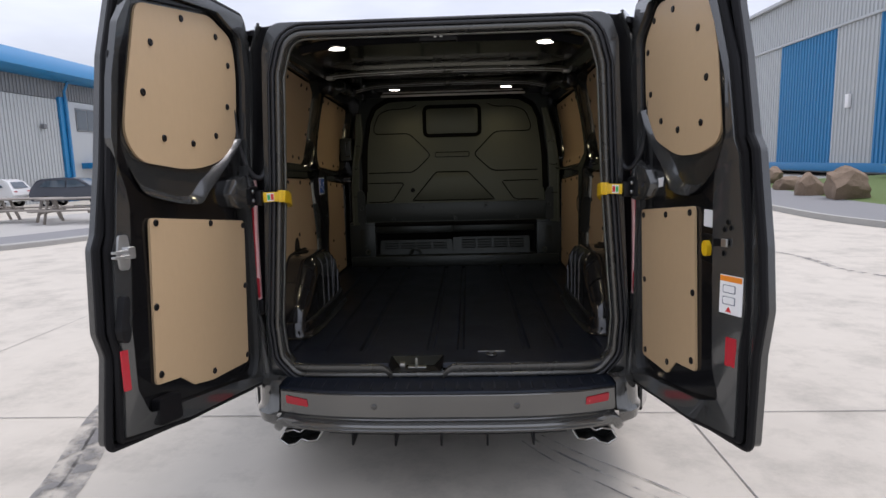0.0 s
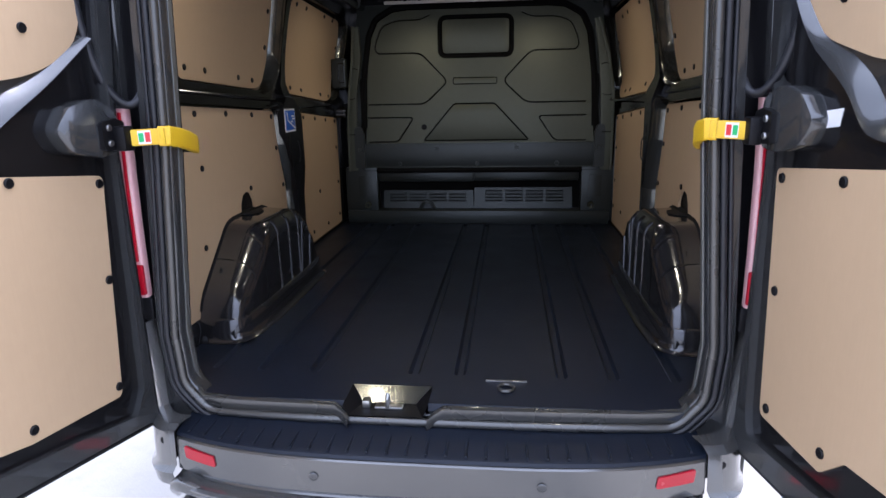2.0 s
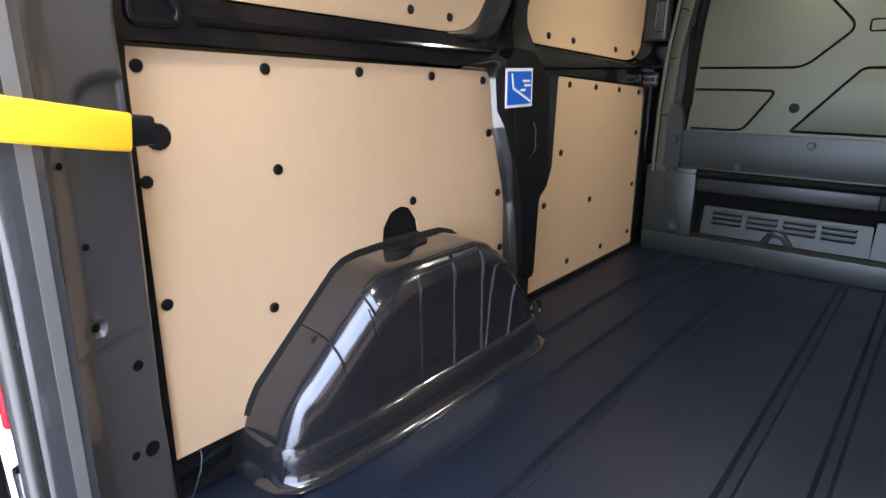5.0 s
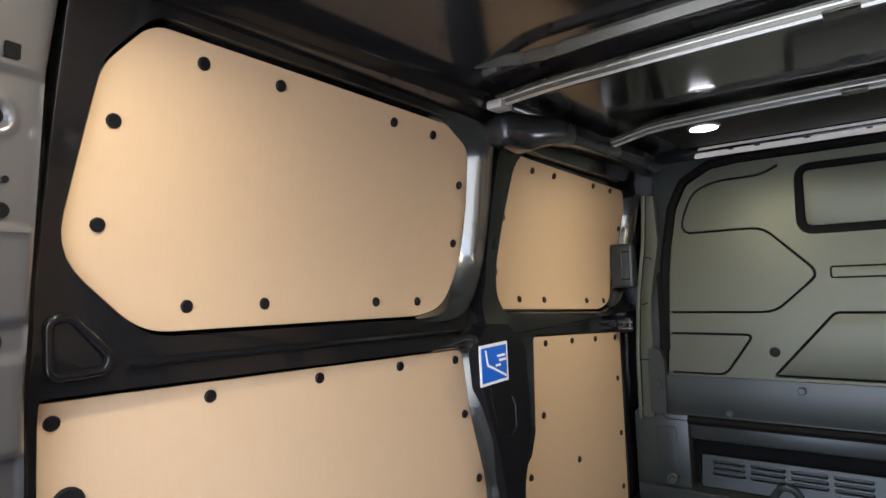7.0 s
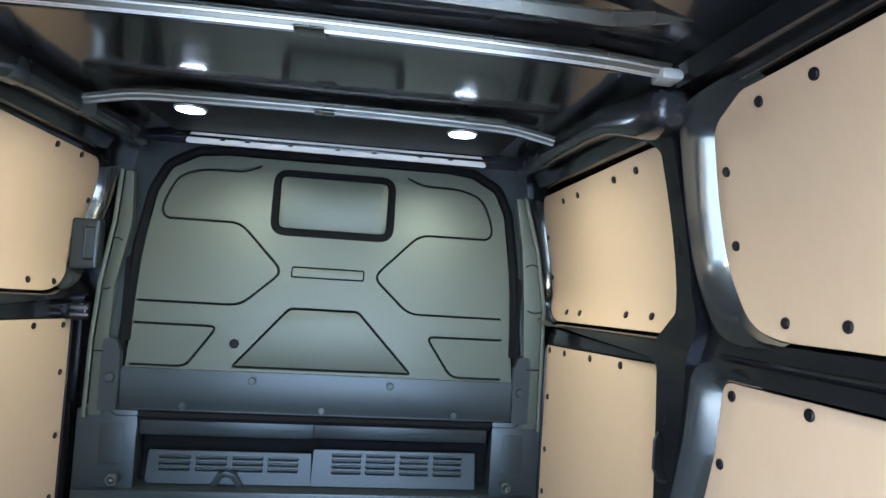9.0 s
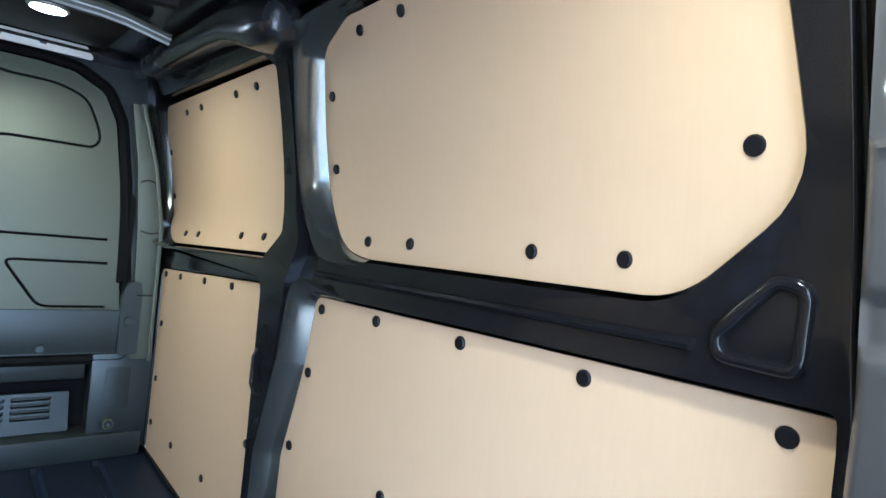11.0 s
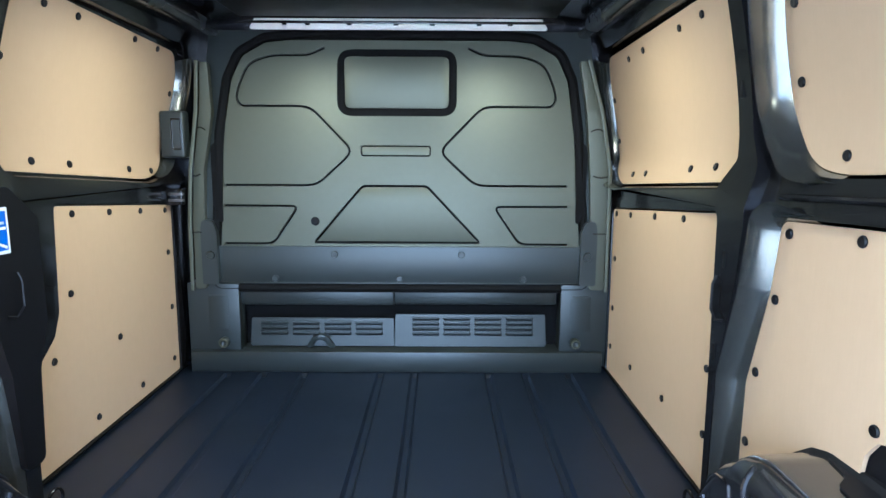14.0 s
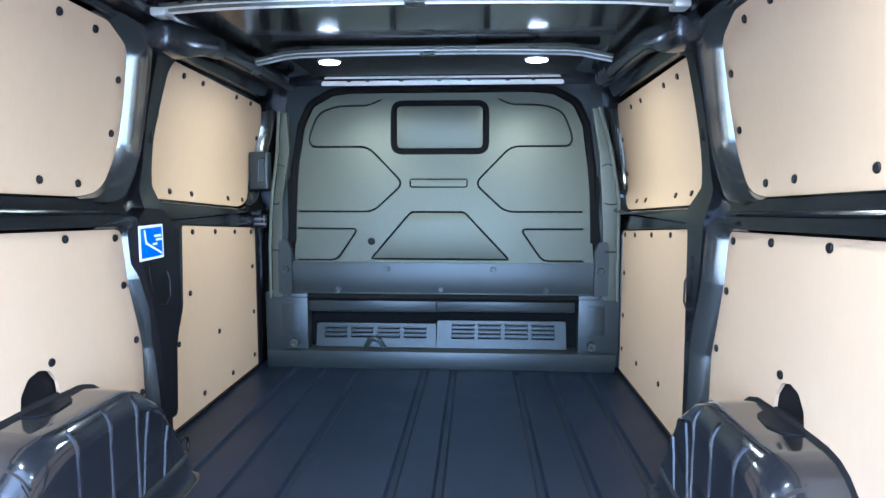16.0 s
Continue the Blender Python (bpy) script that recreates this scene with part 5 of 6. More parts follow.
R_VAL = rnd([(0.555, 1.965), (0.64, 1.822), (0.72, 1.652), (0.738, 1.489), (0.685, 1.385), (0.679, 1.319), (0.692, 1.099), (0.715, 0.80), (0.765, 0.72), (0.64, 0.672), (0.35, 0.615), (0.08, 0.575), (0.062, 0.64), (0.035, 1.0), (0.028, 1.373), (0.028, 1.55), (0.005, 1.8), (-0.005, 1.89), (0.11, 2.0), (0.47, 1.99)],
            [0.03, 0.05, 0.06, 0.05, 0.05, 0.03, 0.05, 0.05, 0.03, 0.03, 0.02, 0.02, 0.03, 0.05, 0.05, 0.05, 0.05, 0.04, 0.05, 0.04])
R_BOWL = rnd([(0.56, 1.915), (0.632, 1.78), (0.69, 1.474), (0.629, 1.383), (0.557, 1.333), (0.478, 1.308), (0.345, 1.315), (0.282, 1.405), (0.13, 1.49), (0.036, 1.61), (0.010, 1.875), (0.14, 1.995), (0.485, 1.978)], [0.04, 0.05, 0.05, 0.04, 0.04, 0.03, 0.03, 0.04, 0.05, 0.05, 0.06, 0.05, 0.04])
left_door, lf, ln = door(-1, 6, L_OUT, L_UP, L_LOW, L_FU, L_FL, 0.012, L_VAL, L_BOWL, ([0.6, 0.8, 0.98, 1.23, 1.336, 1.378, 1.452, 1.524, 1.69, 1.85, 1.95], [0.805, 0.838, 0.836, 0.804, 0.794, 0.801, 0.826, 0.842, 0.816, 0.77, 0.71]))
right_door, rf, rn = door(1, 4, R_OUT, R_UP, R_LOW, R_FU, R_FL, 0.012, R_VAL, R_BOWL, ([0.72, 0.80, 1.0, 1.1, 1.319, 1.385, 1.43, 1.489, 1.652, 1.822, 1.95], [0.76, 0.72, 0.70, 0.696, 0.683, 0.689, 0.71, 0.742, 0.722, 0.644, 0.56]))

# door furniture
def slab(name, outline, depth, fn, mat, parent, w=0.0, label="", bevel=0.002):
    return part(name, plate(outline, (), depth, bevel, 1, fn=lambda u, v, ww: fn(u, v, ww + w)), mat, parent, label)


def rect(u0, u1, v0, v1, r=0.004):
    return rnd([(u0, v0), (u0, v1), (u1, v1), (u1, v0)], r, 3)


slab("latch_plate", rnd([(0.826, 1.153), (0.815, 1.201), (0.826, 1.254), (0.872, 1.254), (0.883, 1.202), (0.872, 1.154)], 0.015), 0.006, lf, CHROME, left_door, 0.020, "zinc plated latch plate")
slab("latch_bolt", rect(0.822, 0.862, 1.186, 1.220, 0.006), 0.022, lf, CHROME, left_door, 0.040, "zinc plated latch housing", 0.004)
for v in (1.194, 1.208):
    slab("latch_prong", rect(0.855, 0.934, v - 0.003, v + 0.004, 0.003), 0.012, lf, CHROME, left_door, 0.042, "zinc plated latch prong", 0.002)
slab("reflector", rect(0.872, 0.906, 0.806, 0.926), 0.006, lf, RED, left_door, 0.0175, "red door edge reflector")
slab("release_catch", rnd([(0.878, 0.955), (0.868, 0.985), (0.878, 1.012), (0.872, 1.032), (0.862, 1.06), (0.868, 1.082), (0.892, 1.080), (0.905, 1.045), (0.915, 1.015), (0.924, 0.985), (0.915, 0.958), (0.895, 0.948)], 0.012), 0.02, lf, PLASTIC, left_door, 0.034)
slab("latch_cover", rnd([(0.636, 0.629), (0.641, 0.716), (0.747, 0.73), (0.757, 0.648)], 0.01), 0.03, lf, PLASTIC, left_door, 0.02, "black plastic lower latch cover", 0.006)
slab("reflector", rect(0.800, 0.860, 0.828, 0.912), 0.006, rf, RED, right_door, 0.0175, "red door edge reflector")
slab("warning_label", rect(0.748, 0.885, 0.979, 1.092), 0.002, rf, WHITE, right_door, 0.0155, "white and orange warning label with pictograms")
slab("label_band", rect(0.751, 0.882, 1.074, 1.090, 0.001), 0.002, rf, ORANGE, right_door, 0.0165, "orange band", 0)
for v in (1.052, 1.018):
    slab("pictogram", rect(0.769, 0.846, v - 0.012, v + 0.012), 0.002, rf, INK, right_door, 0.0165, "", 0)
    slab("pictogram", rect(0.775, 0.840, v - 0.009, v + 0.010), 0.002, rf, WHITE, right_door, 0.0175, "", 0)
slab("pictogram", rnd([(0.789, 0.985), (0.807, 1.001), (0.825, 0.985)], 0.001, 2), 0.002, rf, REDINK, right_door, 0.0165, "red warning triangle", 0)
slab("paper_label", rect(0.590, 0.646, 1.218, 1.271), 0.002, rf, WHITE, right_door, -0.003, "small white paper label")
slab("paper_label", rnd([(0.185, 1.318), (0.192, 1.352), (0.262, 1.360), (0.255, 1.326)], 0.002), 0.002, rf, WHITE, right_door, -0.003, "small white paper label")
slab("handle_recess", rect(0.583, 0.698, 1.11, 1.197, 0.01), 0.004, rf, PLASTIC, right_door, -0.002)
slab("release_handle", rnd([(0.615, 1.136), (0.611, 1.165), (0.628, 1.182), (0.650, 1.166), (0.650, 1.138), (0.633, 1.128)], 0.018, 6), 0.02, rf, YELLOW, right_door, 0.012, "yellow inner door release", 0.008)
slab("latch_slot", rnd([(0.698, 1.169), (0.698, 1.193), (0.793, 1.192), (0.798, 1.18)], 0.003), 0.004, rf, GAP, right_door, 0.0165)
slab("latch_lip", rect(0.765, 0.798, 1.173, 1.196), 0.006, rf, CHROME, right_door, 0.026)
for u, v in ((0.759, 1.222), (0.798, 1.228), (0.759, 1.153), (0.779, 1.244)):
    h = part("access_hole", disc(0.008, 0.002, 12), GAP, right_door)
    h.matrix_local = Matrix.Translation(rf(u, v, 0.0140)) @ rn.to_track_quat("Z", "Y").to_matrix().to_4x4()

# concave slope from the waist and the hinge column down into the recess of each upper lining
for fn, dr, rim, foot in ((lf, left_door, [(0.05, 1.545), (0.19, 1.44), (0.335, 1.35), (0.385, 1.308), (0.50, 1.318), (0.70, 1.357), (0.755, 1.43)], [(0.066, 1.552), (0.215, 1.455), (0.362, 1.380), (0.412, 1.338), (0.51, 1.346), (0.68, 1.388), (0.725, 1.446)]),
                          (rf, right_door, [(0.036, 1.61), (0.13, 1.485), (0.275, 1.395), (0.345, 1.31), (0.478, 1.303), (0.557, 1.328), (0.629, 1.378)], [(0.05, 1.618), (0.155, 1.503), (0.305, 1.420), (0.375, 1.342), (0.482, 1.334), (0.548, 1.358), (0.605, 1.402)])):
    n = 31
    t = [k / (n - 1) * (len(rim) - 1) for k in range(n)]
    idx = range(len(rim))
    ring = lambda pts: [(lerp(q, idx, [p[0] for p in pts]), lerp(q, idx, [p[1] for p in pts])) for q in t]
    ra, rb = ring(rim), ring(foot)
    for _ in range(3):
        ra = [ra[0]] + [tuple((ra[i - 1][j] + 2 * ra[i][j] + ra[i + 1][j]) / 4 for j in (0, 1)) for i in range(1, n - 1)] + [ra[-1]]
        rb = [rb[0]] + [tuple((rb[i - 1][j] + 2 * rb[i][j] + rb[i + 1][j]) / 4 for j in (0, 1)) for i in range(1, n - 1)] + [rb[-1]]
    rows = []
    for k in range(7):
        f = k / 6
        rows.append([fn(p[0] + (q[0] - p[0]) * f, p[1] + (q[1] - p[1]) * f, 0.005 - 0.026 * f ** 1.15) for p, q in zip(ra, rb)])
    part("recess_slope", loft(rows), PAINT, dr, "", 60)

# check straps with their brackets
for side, fn, dr in ((-1, lf, left_door), (1, rf, right_door)):
    hood = rnd([(0.055, 1.275), (0.055, 1.375), (0.12, 1.405), (0.185, 1.385), (0.225, 1.335), (0.19, 1.285), (0.12, 1.268)], 0.03)
    part("strap_bracket", plate(hood, (), 0.052, 0.030, 5, fn=lambda u, v, w: fn(u, v, w + 0.046 - 0.16 * max(0, u - 0.11))), PAINT, dr, "", 60)
    slab("bracket_plate", rnd([(0.045, 1.283), (0.045, 1.350), (0.075, 1.358), (0.118, 1.350), (0.118, 1.283)], 0.008), 0.014, fn, PLASTIC, dr, 0.056, "black strap mounting plate", 0.004)
    for v in (1.336, 1.300):
        b = part("bolt", disc(0.008, 0.005, 10), CHROME, dr)
        b.matrix_local = Matrix.Translation(fn(0.098, v, 0.056)) @ (ln if side < 0 else rn).to_track_quat("Z", "Y").to_matrix().to_4x4()
    end = fn(0.055, 1.318, 0.05)
    sec = rnd([(-0.007, -0.020), (0.007, -0.020), (0.007, 0.020), (-0.007, 0.020)], 0.003, 2)
    strap = empty("check_strap", "", "")
    strap.parent = van
    strap.location.z = -0.009
    strap["label"] = "yellow door check strap with red and green sticker"
    p0 = (end.x, end.y, 1.318)
    part("clevis", box(min(p0[0], p0[0] - side * 0.030), max(p0[0], p0[0] - side * 0.030), p0[1] - 0.03, p0[1] + 0.012, 1.288, 1.348, 0.005), PLASTIC, strap)
    arm = [(p0[0] - side * 0.020, p0[1] - 0.004, 1.318), (side * 0.69, 0.300, 1.319), (side * 0.655, 0.306, 1.32)]
    part("arm", sweep(arm, sec), YELLOW, strap)
    fat = rnd([(-0.010, -0.025), (0.010, -0.025), (0.010, 0.025), (-0.010, 0.025)], 0.006, 3)
    back = 0.020 if side > 0 else 0.0
    part("grip", sweep([(side * 0.672, 0.303, 1.32), (side * 0.654, 0.314, 1.32), (side * 0.652, 0.36, 1.313), (side * 0.661, 0.42 - back / 2, 1.301), (side * 0.677, 0.475 - back, 1.290), (side * 0.690, 0.51 - back, 1.284)], fat), YELLOW, strap, "moulded yellow strap grip")
    part("anchor", box(min(side * 0.70, side * 0.80), max(side * 0.70, side * 0.80), 0.502 - back, 0.556 - back, 1.262 + back * 0.6, 1.302 + back * 0.6, 0.006), PLASTIC, strap)
    a0, a1 = Vector(arm[0]), Vector(arm[1])
    for mat, f0, f1, hw, hh in ((WHITE, 0.42, 0.98, 0.0078, 0.0165), (GREEN, 0.45, 0.66, 0.0086, 0.011), (REDINK, 0.72, 0.94, 0.0086, 0.012)):
        part("sticker", sweep([a0.lerp(a1, f0), a0.lerp(a1, f1)], [(-hw, -hh), (hw, -hh), (hw, hh), (-hw, hh)]), mat, strap)
    # wiring tube between body and door
    hose = [(0.822, 0.27, 1.66), (0.818, 0.275, 1.58), (0.81, 0.285, 1.50), (0.795, 0.30, 1.435), (0.775, 0.32, 1.395), (0.758, 0.335, 1.385), (0.745, 0.35, 1.395), (0.738, 0.365, 1.42)]
    t = [k / 28 * 7 for k in range(29)]
    line = [tuple(lerp(q, range(8), [p[c] for p in hose]) * (side if c == 0 else 1) for c in range(3)) for q in t]
    for _ in range(4):
        line = [line[0]] + [tuple((line[k - 1][c] + 2 * line[k][c] + line[k + 1][c]) / 4 for c in range(3)) for k in range(1, 28)] + [line[-1]]
    part("cable_tube", sweep(line, circle(0.011, 10), up=(0, 1, 0), scales=[1.0 if k % 2 else 0.92 for k in range(29)]), SEAL, van, "grey corrugated wiring tube", 60)

# pillar trim with blue notice
def trim_map(u, v, w):
    return (-(0.812 - w), u, v)


part("pillar_trim", plate(rnd([(1.668, 0.72), (1.652, 0.96), (1.618, 1.10), (1.568, 1.24), (1.552, 1.36), (1.60, 1.405), (1.70, 1.395), (1.79, 1.32), (1.79, 1.06), (1.75, 0.95), (1.735, 0.72)], 0.02), (), 0.06, 0.014, 3, fn=trim_map), PLASTIC, van, "black plastic pillar trim")
st = part("notice_sticker", plate(rect(1.552, 1.685, 1.248, 1.352, 0.003), (), 0.002, fn=lambda u, v, w: trim_map(u, v, w + 0.003)), WHITE, van, "blue and white notice sticker on the pillar trim")
part("blue_field", plate(rect(1.560, 1.677, 1.256, 1.344, 0.002), (), 0.002, fn=lambda u, v, w: trim_map(u, v, w + 0.0045)), BLUE, st)
part("white_rule", plate(slot([(1.578, 1.338), (1.585, 1.30), (1.672, 1.262)], 0.006), (), 0.002, fn=lambda u, v, w: trim_map(u, v, w + 0.006)), WHITE, st)
for v, u0, u1 in ((1.318, 1.632, 1.668), (1.306, 1.64, 1.672), (1.294, 1.622, 1.645)):
    part("text_bar", plate(rect(u0, u1, v - 0.003, v + 0.003, 0.001), (), 0.002, fn=lambda u, v, w: trim_map(u, v, w + 0.006)), WHITE, st)
for s in (-1, 1):
    hx = (0.806 if s > 0 else 0.809)
    part("pillar_hook", sweep([(s * hx, 1.70, 1.20), (s * (hx - 0.008), 1.70, 1.18), (s * (hx - 0.008), 1.70, 1.12), (s * (hx - 0.008), 1.675, 1.10), (s * hx, 1.655, 1.105)], circle(0.003, 6), up=(1, 0, 0)), PLASTIC, van)


# ---- yard ----
def ground_z(x, y):
    f = min(1, max(0, (-x - 1) / 8))
    return -0.02 * max(0, min(60, y) - 3) * f


rows = []
gx = [-400, -120, -60, -40, -30, -25, -20, -15, -12, -9, -6, -4, -2, -1, 0, 2, 4, 6, 8, 12, 20, 40, 120, 400]
for y in (-300, -60, -20, -6, 0, 3, 6, 9, 12, 16, 20, 26, 32, 40, 50, 60, 120, 500):
    rows.append([(x, y, ground_z(x, y)) for x in gx])
tagged(part("ground", loft(rows), CONCRETE, None, "pale worn concrete yard with slab joints"), "pale worn concrete yard with slab joints", "ground", kind="structure")


def strip(name, pts, w, mat, lift=0.004):
    L = slot(pts, w)
    n = len(pts)
    rows = [[(*L[i], ground_z(*L[i]) + lift), (*L[2 * n - 1 - i], ground_z(*L[2 * n - 1 - i]) + lift)] for i in range(n)]
    return part(name, loft(rows), mat)


def dense(a, b, n=12):
    return [(a[0] + (b[0] - a[0]) * k / n, a[1] + (b[1] - a[1]) * k / n) for k in range(n + 1)]


for a, b in (((-9, 1.10), (9, 1.13)), ((1.30, -9), (1.30, 30)), ((-9, 6.1), (9, 6.13)), ((-9, -3.9), (9, -3.87)), ((-3.7, -9), (-3.7, 30))):
    tagged(strip("slab_joint", dense(a, b, 24), 0.007, JOINT), "dark filled joint between concrete slabs", "joint", "slab joints", "structure")
random.seed(4)
marks = [([(-1.62, -0.2), (-1.74, 0.4), (-1.95, 0.95), (-2.05, 1.3)], 0.12), ([(-1.72, -0.2), (-1.84, 0.4), (-2.05, 0.95), (-2.15, 1.3)], 0.10),
         ([(1.05, 0.05), (0.80, 0.35), (0.55, 0.62), (0.42, 0.80)], 0.016), ([(1.15, 0.10), (0.90, 0.38), (0.62, 0.65), (0.47, 0.84)], 0.012), ([(0.98, 0.02), (0.72, 0.31), (0.48, 0.58), (0.36, 0.78)], 0.012),
         ([(4.3, 7.2), (4.7, 6.2), (4.6, 5.2), (4.9, 4.7), (5.4, 4.4)], 0.10)]
for pts, w in marks:
    tagged(strip("tyre_mark", bend(pts, 0.4), w, TYREMARK, 0.005), "dark curved tyre mark on the concrete", "tyre mark", "tyre marks", "structure")


def kerb_run(name, pts, h=0.12, w=0.15):
    line = [(x, y, ground_z(x, y) + h / 2) for x, y in pts]
    return tagged(part(name, sweep(line, [(-w / 2, -h), (w / 2, -h), (w / 2, h / 2 - 0.02), (w / 2 - 0.02, h / 2), (-w / 2, h / 2)]), KERB), "weathered concrete kerb along the pavement", "kerb", kind="structure")


LK = bend([(-30, 4.5), (-14, 6.2), (-9.4, 9.0), (-8.3, 11.6), (-6.5, 16.0), (-2, 26)], 1.5)
RK = bend([(30, 3.0), (12, 5.6), (8.0, 8.3), (7.5, 10.5), (7.75, 14.0), (9.5, 24)], 1.2)
kerb_run("kerb", LK)
kerb_run("kerb", RK)


def verge(name, line, side, d0, d1, z0, z1, mat, label, category, n=6):
    rows = []
    for k in range(n + 1):
        f = k / n
        row = []
        for i, (x, y) in enumerate(line):
            a, b = Vector(line[max(0, i - 1)]), Vector(line[min(len(line) - 1, i + 1)])
            t = (b - a).normalized()
            nn = Vector((t.y, -t.x)) * side
            p = Vector((x, y)) + nn * (d0 + (d1 - d0) * f)
            row.append((p.x, p.y, ground_z(x, y) + z0 + (z1 - z0) * f))
        rows.append(row)
    return tagged(part(name, loft(rows), mat), label, category, kind="structure")


verge("pavement", RK, 1, 0.07, 2.1, 0.115, 0.16, ASPHALT, "grey tarmac pavement behind the kerb", "pavement")
verge("lawn", RK, 1, 2.1, 16, 0.16, 0.85, GRASS, "mown green grass verge", "grass")
verge("pavement", LK, -1, 0.07, 1.6, 0.115, 0.13, ASPHALT, "grey tarmac pavement behind the kerb", "pavement")
verge("patio", LK, -1, 1.6, 7.0, 0.13, 0.13, KERB, "paved sitting area with picnic tables", "paving")

# boulders
random.seed(9)


def boulder(x, y, z, sx, sy, sz, seed):
    bm = bmesh.new()
    bmesh.ops.create_icosphere(bm, subdivisions=4, radius=1)
    rng = random.Random(seed)
    planes = [Vector((rng.uniform(-1, 1), rng.uniform(-1, 1), rng.uniform(-0.3, 1))).normalized() for _ in range(14)]
    for v in bm.verts:
        for p in planes:
            k = v.co.dot(p) - 0.60
            if k > 0:
                v.co -= p * k
        v.co += v.co.normalized() * noise.noise(v.co * 2.5 + Vector((seed, 0, 0))) * 0.09
        v.co += v.co.normalized() * noise.noise(v.co * 9 + Vector((0, seed, 0))) * 0.03
        v.co = (v.co.x * sx, v.co.y * sy, v.co.z * sz)
    ob = tagged(part("boulder", bm, ROCK, None, "", 12), "rough brown sandstone boulder on the grass verge", "boulder", "boulders on the verge")
    ob.location, ob.rotation_euler = (x, y, z), (0, 0, rng.uniform(0, 6))


for args in ((10.1, 14.2, 0.56, 0.74, 0.7, 0.66, 3), (10.0, 15.9, 0.42, 0.48, 0.46, 0.50, 5), (10.9, 18.6, 0.38, 0.66, 0.6, 0.36, 8), (12.3, 22.5, 0.52, 0.5, 0.5, 0.42, 12)):
    boulder(*args)


def cladding(name, x0, x1, y0, y1, z0, z1, mat, parent, pitch=0.33, depth=0.04, label=""):
    """Ribbed sheet wall between two ground points."""
    a, b = Vector((x0, y0)), Vector((x1, y1))
    n = max(1, int((b - a).length / pitch))
    t = (b - a).normalized()
    nn = Vector((-t.y, t.x))
    lo, hi = [], []
    for k in range(n):
        for f, dd in ((0, 0), (0.42, 0), (0.5, depth), (0.92, depth)):
            p = a + (b - a) * ((k + f) / n) + nn * dd
            lo.append((p.x, p.y, z0))
            hi.append((p.x, p.y, z1))
    return part(name, loft([lo, hi]), mat, parent, label)


# warehouse on the boulder side
wh = empty("warehouse", "large grey and blue ribbed metal warehouse", "building")
for y0, y1, mat in ((14, 22.7, CLAD), (22.7, 28.75, CLADBLUE), (28.75, 32.2, CLAD), (32.2, 38.0, CLADBLUE), (38.0, 62, CLAD)):
    cladding("wall_sheet", 20, 20, y1, y0, 0.7, 7.9, mat, wh, 0.3, 0.05)
cladding("upper_wall", 20.02, 20.02, 62, 14, 8.0, 10.6, CLAD, wh, 0.3, 0.05)
part("flashing", box(19.9, 20.1, 14, 62, 7.88, 8.02, 0.02), CLAD, wh)
part("plinth", box(19.95, 20.2, 14, 62, 0.3, 0.75, 0.02), CLADBLUE, wh)
part("wall_body", box(20.15, 44, 14.2, 62, 0.2, 10.55, 0.05), CLADDARK, wh)
part("roof", loft([[(19.8, 13.8, 10.62), (19.8, 62, 10.62)], [(32, 13.8, 12.6), (32, 62, 12.6)], [(44, 13.8, 10.6), (44, 62, 10.6)]]), CLAD, wh)
part("verge_trim", box(19.75, 20.0, 13.8, 62, 10.5, 10.72, 0.03), CLAD, wh)
part("wall_lamp", box(19.82, 19.98, 30.6, 30.9, 3.6, 4.3, 0.03), WHITE, wh)

# unit with the blue roof edge
bx = -27.2
un = empty("industrial_unit", "grey metal industrial unit with a rounded blue eave", "building")
cladding("wall_sheet", bx, bx, 18, 38.0, -1.2, 6.1, CLAD, un, 0.3, 0.05)
cladding("upper_wall", bx - 0.02, bx - 0.02, 18, 60, 6.15, 7.35, CLADDARK, un, 0.3, 0.05)
part("office_wall", box(bx - 0.3, bx, 38.9, 60, -1.6, 6.1, 0.02), CLAD, un)
part("corner_column", box(bx - 0.2, bx + 0.12, 38.0, 38.9, -1.4, 6.3, 0.03), CLADBLUE, un)
part("downpipe", sweep([(bx + 0.2, 38.5, -1.3), (bx + 0.2, 38.5, 6.7), (bx + 0.5, 38.5, 7.3)], circle(0.09, 8), up=(0, 1, 0)), CLADBLUE, un)
eave = [(bx - 3.0, 9.3), (bx - 1.0, 9.15), (bx + 0.5, 8.7), (bx + 1.2, 8.0), (bx + 1.3, 7.6), (bx + 0.9, 7.35), (bx - 0.2, 7.3)]
part("blue_eave", loft([[(x, y, z) for x, z in eave] for y in (16, 25, 35, 45, 60)]), CLADBLUE, un, "rounded blue metal eave", 60)
part("roof", box(bx - 20, bx - 2.8, 16, 60, 7.3, 9.25, 0.05), CLAD, un)
part("wall_body", box(bx - 20, bx - 0.35, 18.1, 60, -1.7, 7.2), CLADDARK, un)
for y in (39.7, 43.4, 47.5):
    w = part("window", box(bx, bx + 0.06, y, y + 2.4, 4.1, 5.7, 0.02), CLADDARK, un)
    for k in range(2):
        part("pane", box(bx + 0.05, bx + 0.075, y + 0.1 + k * 1.15, y + 1.15 + k * 1.15, 4.2, 5.6), GLASS, w)
part("entrance_canopy", box(bx, bx + 0.8, 39.8, 46, 1.5, 1.9, 0.03), CLADBLUE, un)
for y in (26.0, 36.0):
    part("floodlight", box(bx + 0.05, bx + 0.3, y, y + 0.35, 4.1, 4.4, 0.04), CLADDARK, un)


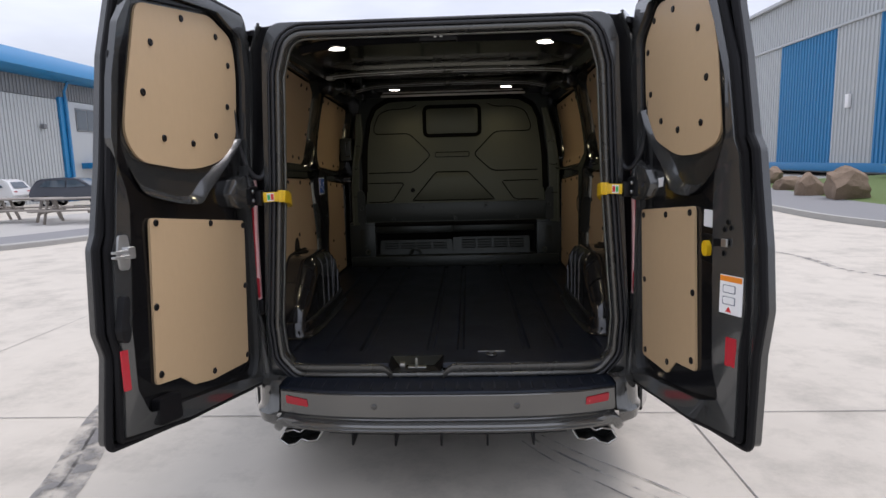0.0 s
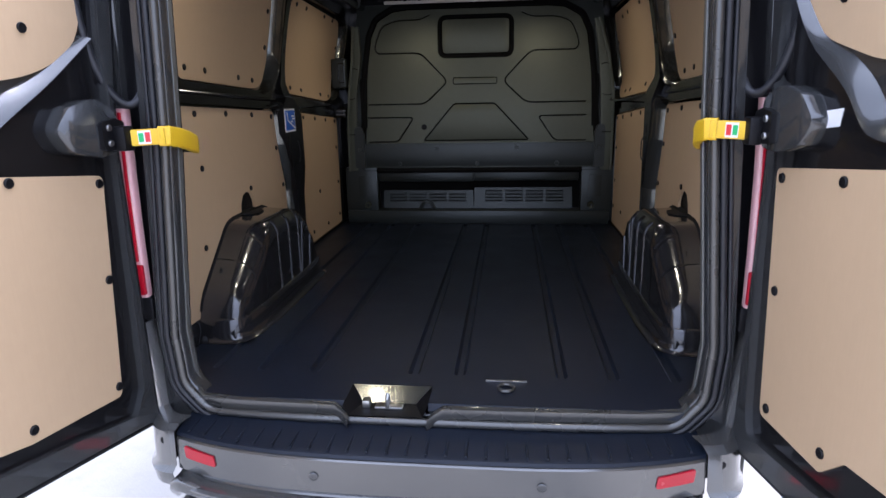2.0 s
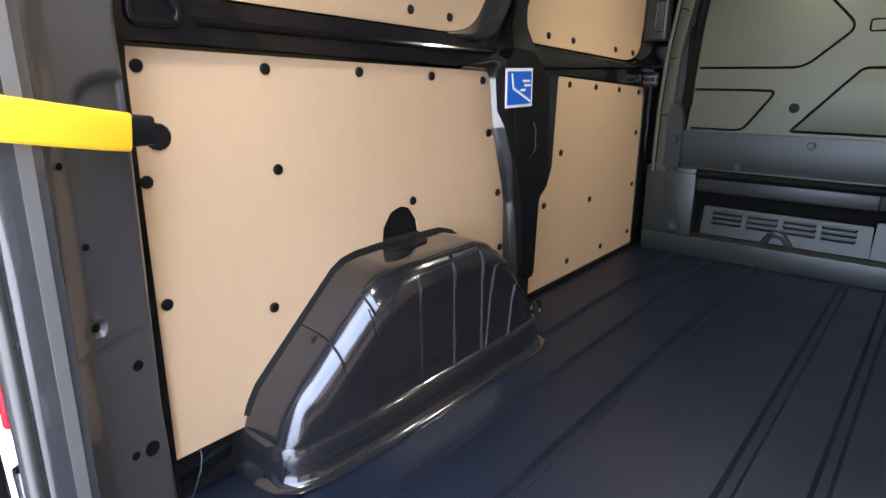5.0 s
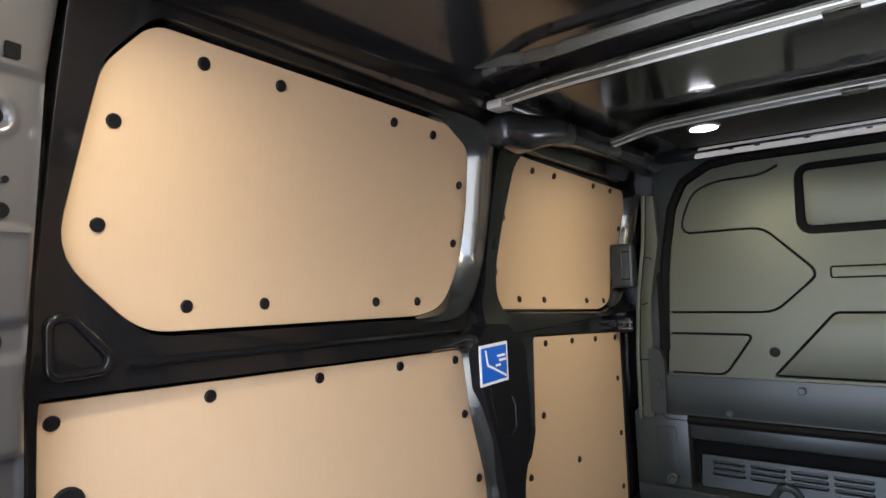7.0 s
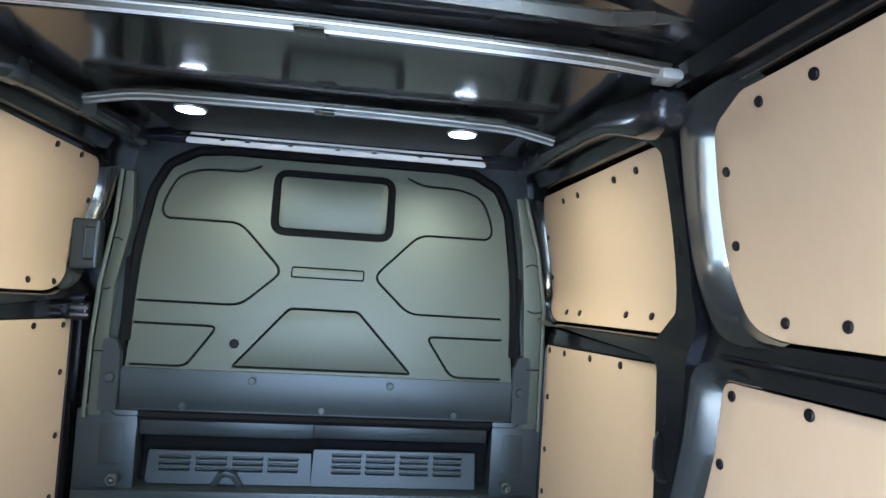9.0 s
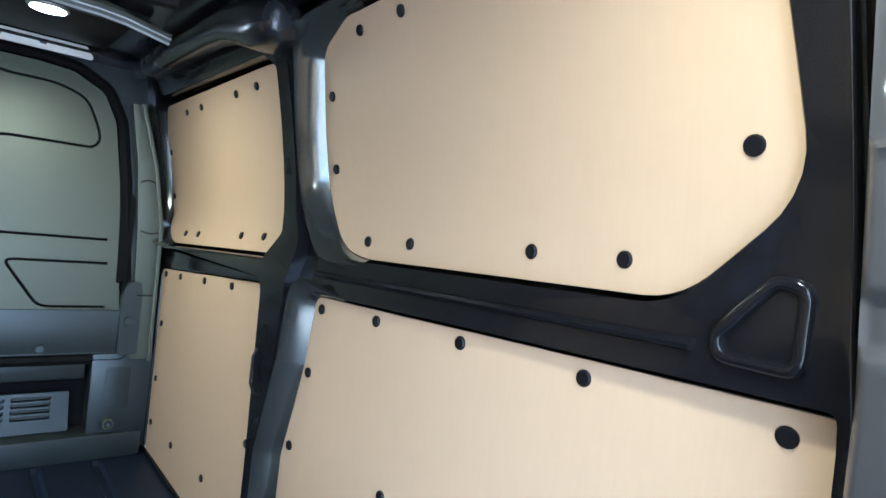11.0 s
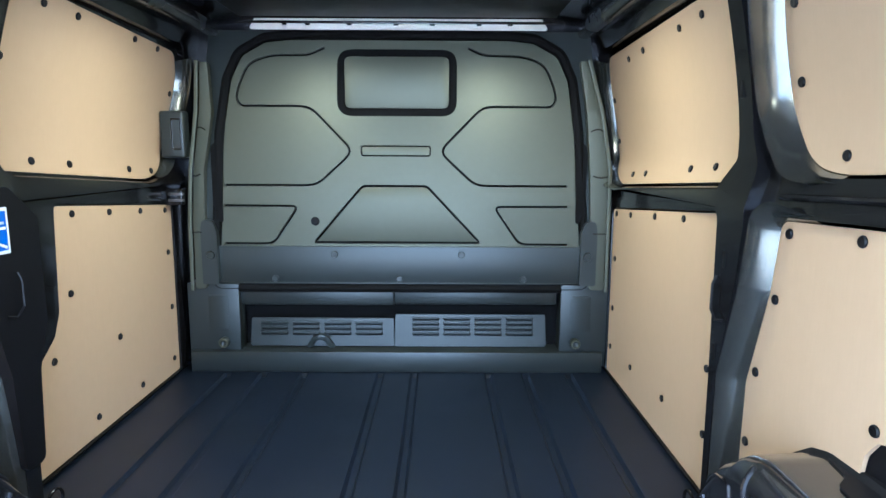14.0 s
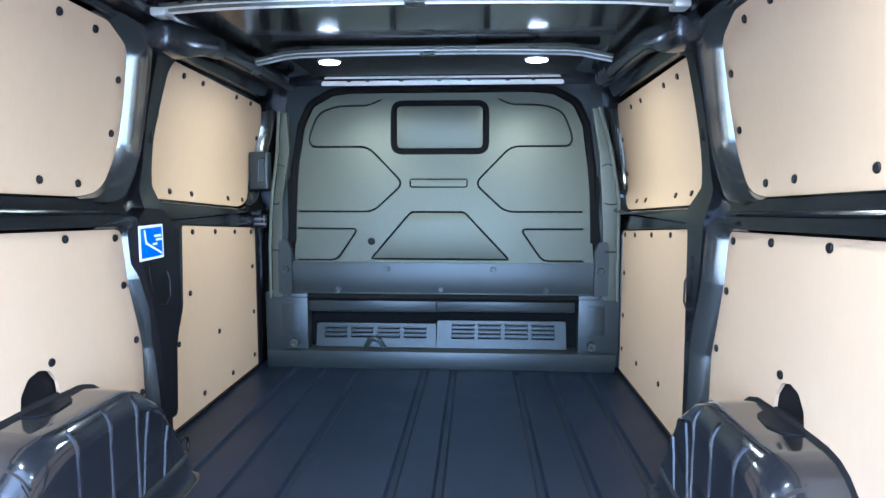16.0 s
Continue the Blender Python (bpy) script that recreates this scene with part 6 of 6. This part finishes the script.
# parked cars
def car(x, y, rz, paint, label):
    c = empty("car", label, "car", "parked cars")
    prof = [(-2.05, 0.35), (-2.12, 0.70), (-2.02, 1.02), (-1.78, 1.42), (-1.5, 1.54), (-0.4, 1.60), (0.40, 1.52), (1.05, 1.10), (1.85, 0.96), (2.08, 0.72), (2.05, 0.32)]
    prof = rnd(prof, 0.10, 4)
    mid = plate(prof, (), 1.72, 0.09, 3, fn=lambda u, v, w: (u, w + 0.86, v))
    for v in mid.verts:
        if v.co.z > 0.95:
            v.co.y *= 1 - 0.22 * min(1, (v.co.z - 0.95) / 0.5)
    part("body", mid, paint, c, "", 30)
    for s in (-1, 1):
        for name, pts in (("front_side_window", [(-0.15, 1.06), (-0.15, 1.46), (0.38, 1.42), (0.88, 1.10)]), ("rear_side_window", [(-0.25, 1.06), (-0.25, 1.46), (-1.25, 1.42), (-1.62, 1.12)])):
            part(name, plate(rnd(pts, 0.04), (), 0.02, fn=lambda u, v, w, s=s: (u, s * (0.872 - 0.30 * (v - 0.95) * 0.86 + w), v)), GLASS, c)
        for wx in (-1.28, 1.30):
            wheel = empty("wheel", "", "")
            wheel.parent = c
            part("tyre", sweep([(0.25 * math.cos(a), 0, 0.25 * math.sin(a)) for a in [k * 2 * math.pi / 24 for k in range(24)]], rnd([(-0.07, -0.1), (0.07, -0.1), (0.07, 0.1), (-0.07, 0.1)], 0.03, 2), closed=True, up=(0, 1, 0)), RUBBER, wheel)
            part("rim", disc(0.2, 0.06, 16), RAWSTEEL, wheel).matrix_local = Matrix.Rotation(-s * math.pi / 2, 4, "X")
            wheel.matrix_local = pose(wx, s * 0.80, 0.32)
        part("tail_lamp", box(-2.07, -1.98, s * 0.55 - 0.15, s * 0.55 + 0.15, 0.80, 0.92, 0.02), RED, c)
    part("windscreen", loft([[(1.03, -0.66, 1.13), (1.03, 0.66, 1.13)], [(0.47, -0.56, 1.50), (0.47, 0.56, 1.50)]]), GLASS, c)
    part("rear_window", loft([[(-2.03, -0.60, 1.08), (-2.03, 0.60, 1.08)], [(-1.81, -0.52, 1.41), (-1.81, 0.52, 1.41)]]), GLASS, c)
    c.matrix_world = pose(x, y, ground_z(x, y), 0, 0, rz)


car(-21.6, 30.6, 8, CARPAINT, "parked dark blue-grey hatchback on the car park")
car(-26.2, 29.6, 185, CARWHITE, "parked white hatchback on the car park")
car(-19.6, 37.0, 8, CARWHITE, "parked silver-white car behind the hatchback")


def picnic_table(x, y, rz):
    t = empty("picnic_table", "weathered grey timber picnic table with benches", "picnic table", "picnic tables")
    for k in range(5):
        part("top_plank", box(-0.9, 0.9, -0.36 + k * 0.145, -0.36 + k * 0.145 + 0.135, 0.72, 0.76, 0.005), TIMBER, t)
    for s in (-1, 1):
        part("bench_plank", box(-0.9, 0.9, s * 0.72 - 0.12, s * 0.72 + 0.12, 0.42, 0.46, 0.005), TIMBER, t)
        for q in (-1, 1):
            part("leg", sweep([(s * 0.62, q * 0.22, 0.72), (s * 0.62, q * 0.62, 0.0)], [(-0.045, -0.02), (0.045, -0.02), (0.045, 0.02), (-0.045, 0.02)], up=(1, 0, 0)), TIMBER, t)
        part("bearer", box(s * 0.62 - 0.02, s * 0.62 + 0.02, -0.8, 0.8, 0.36, 0.43, 0.004), TIMBER, t)
    t.matrix_world = pose(x, y, ground_z(x, y) + 0.13, 0, 0, rz)


picnic_table(-11.1, 14.6, 12)
picnic_table(-13.0, 15.2, 4)
picnic_table(-14.9, 15.6, 8)
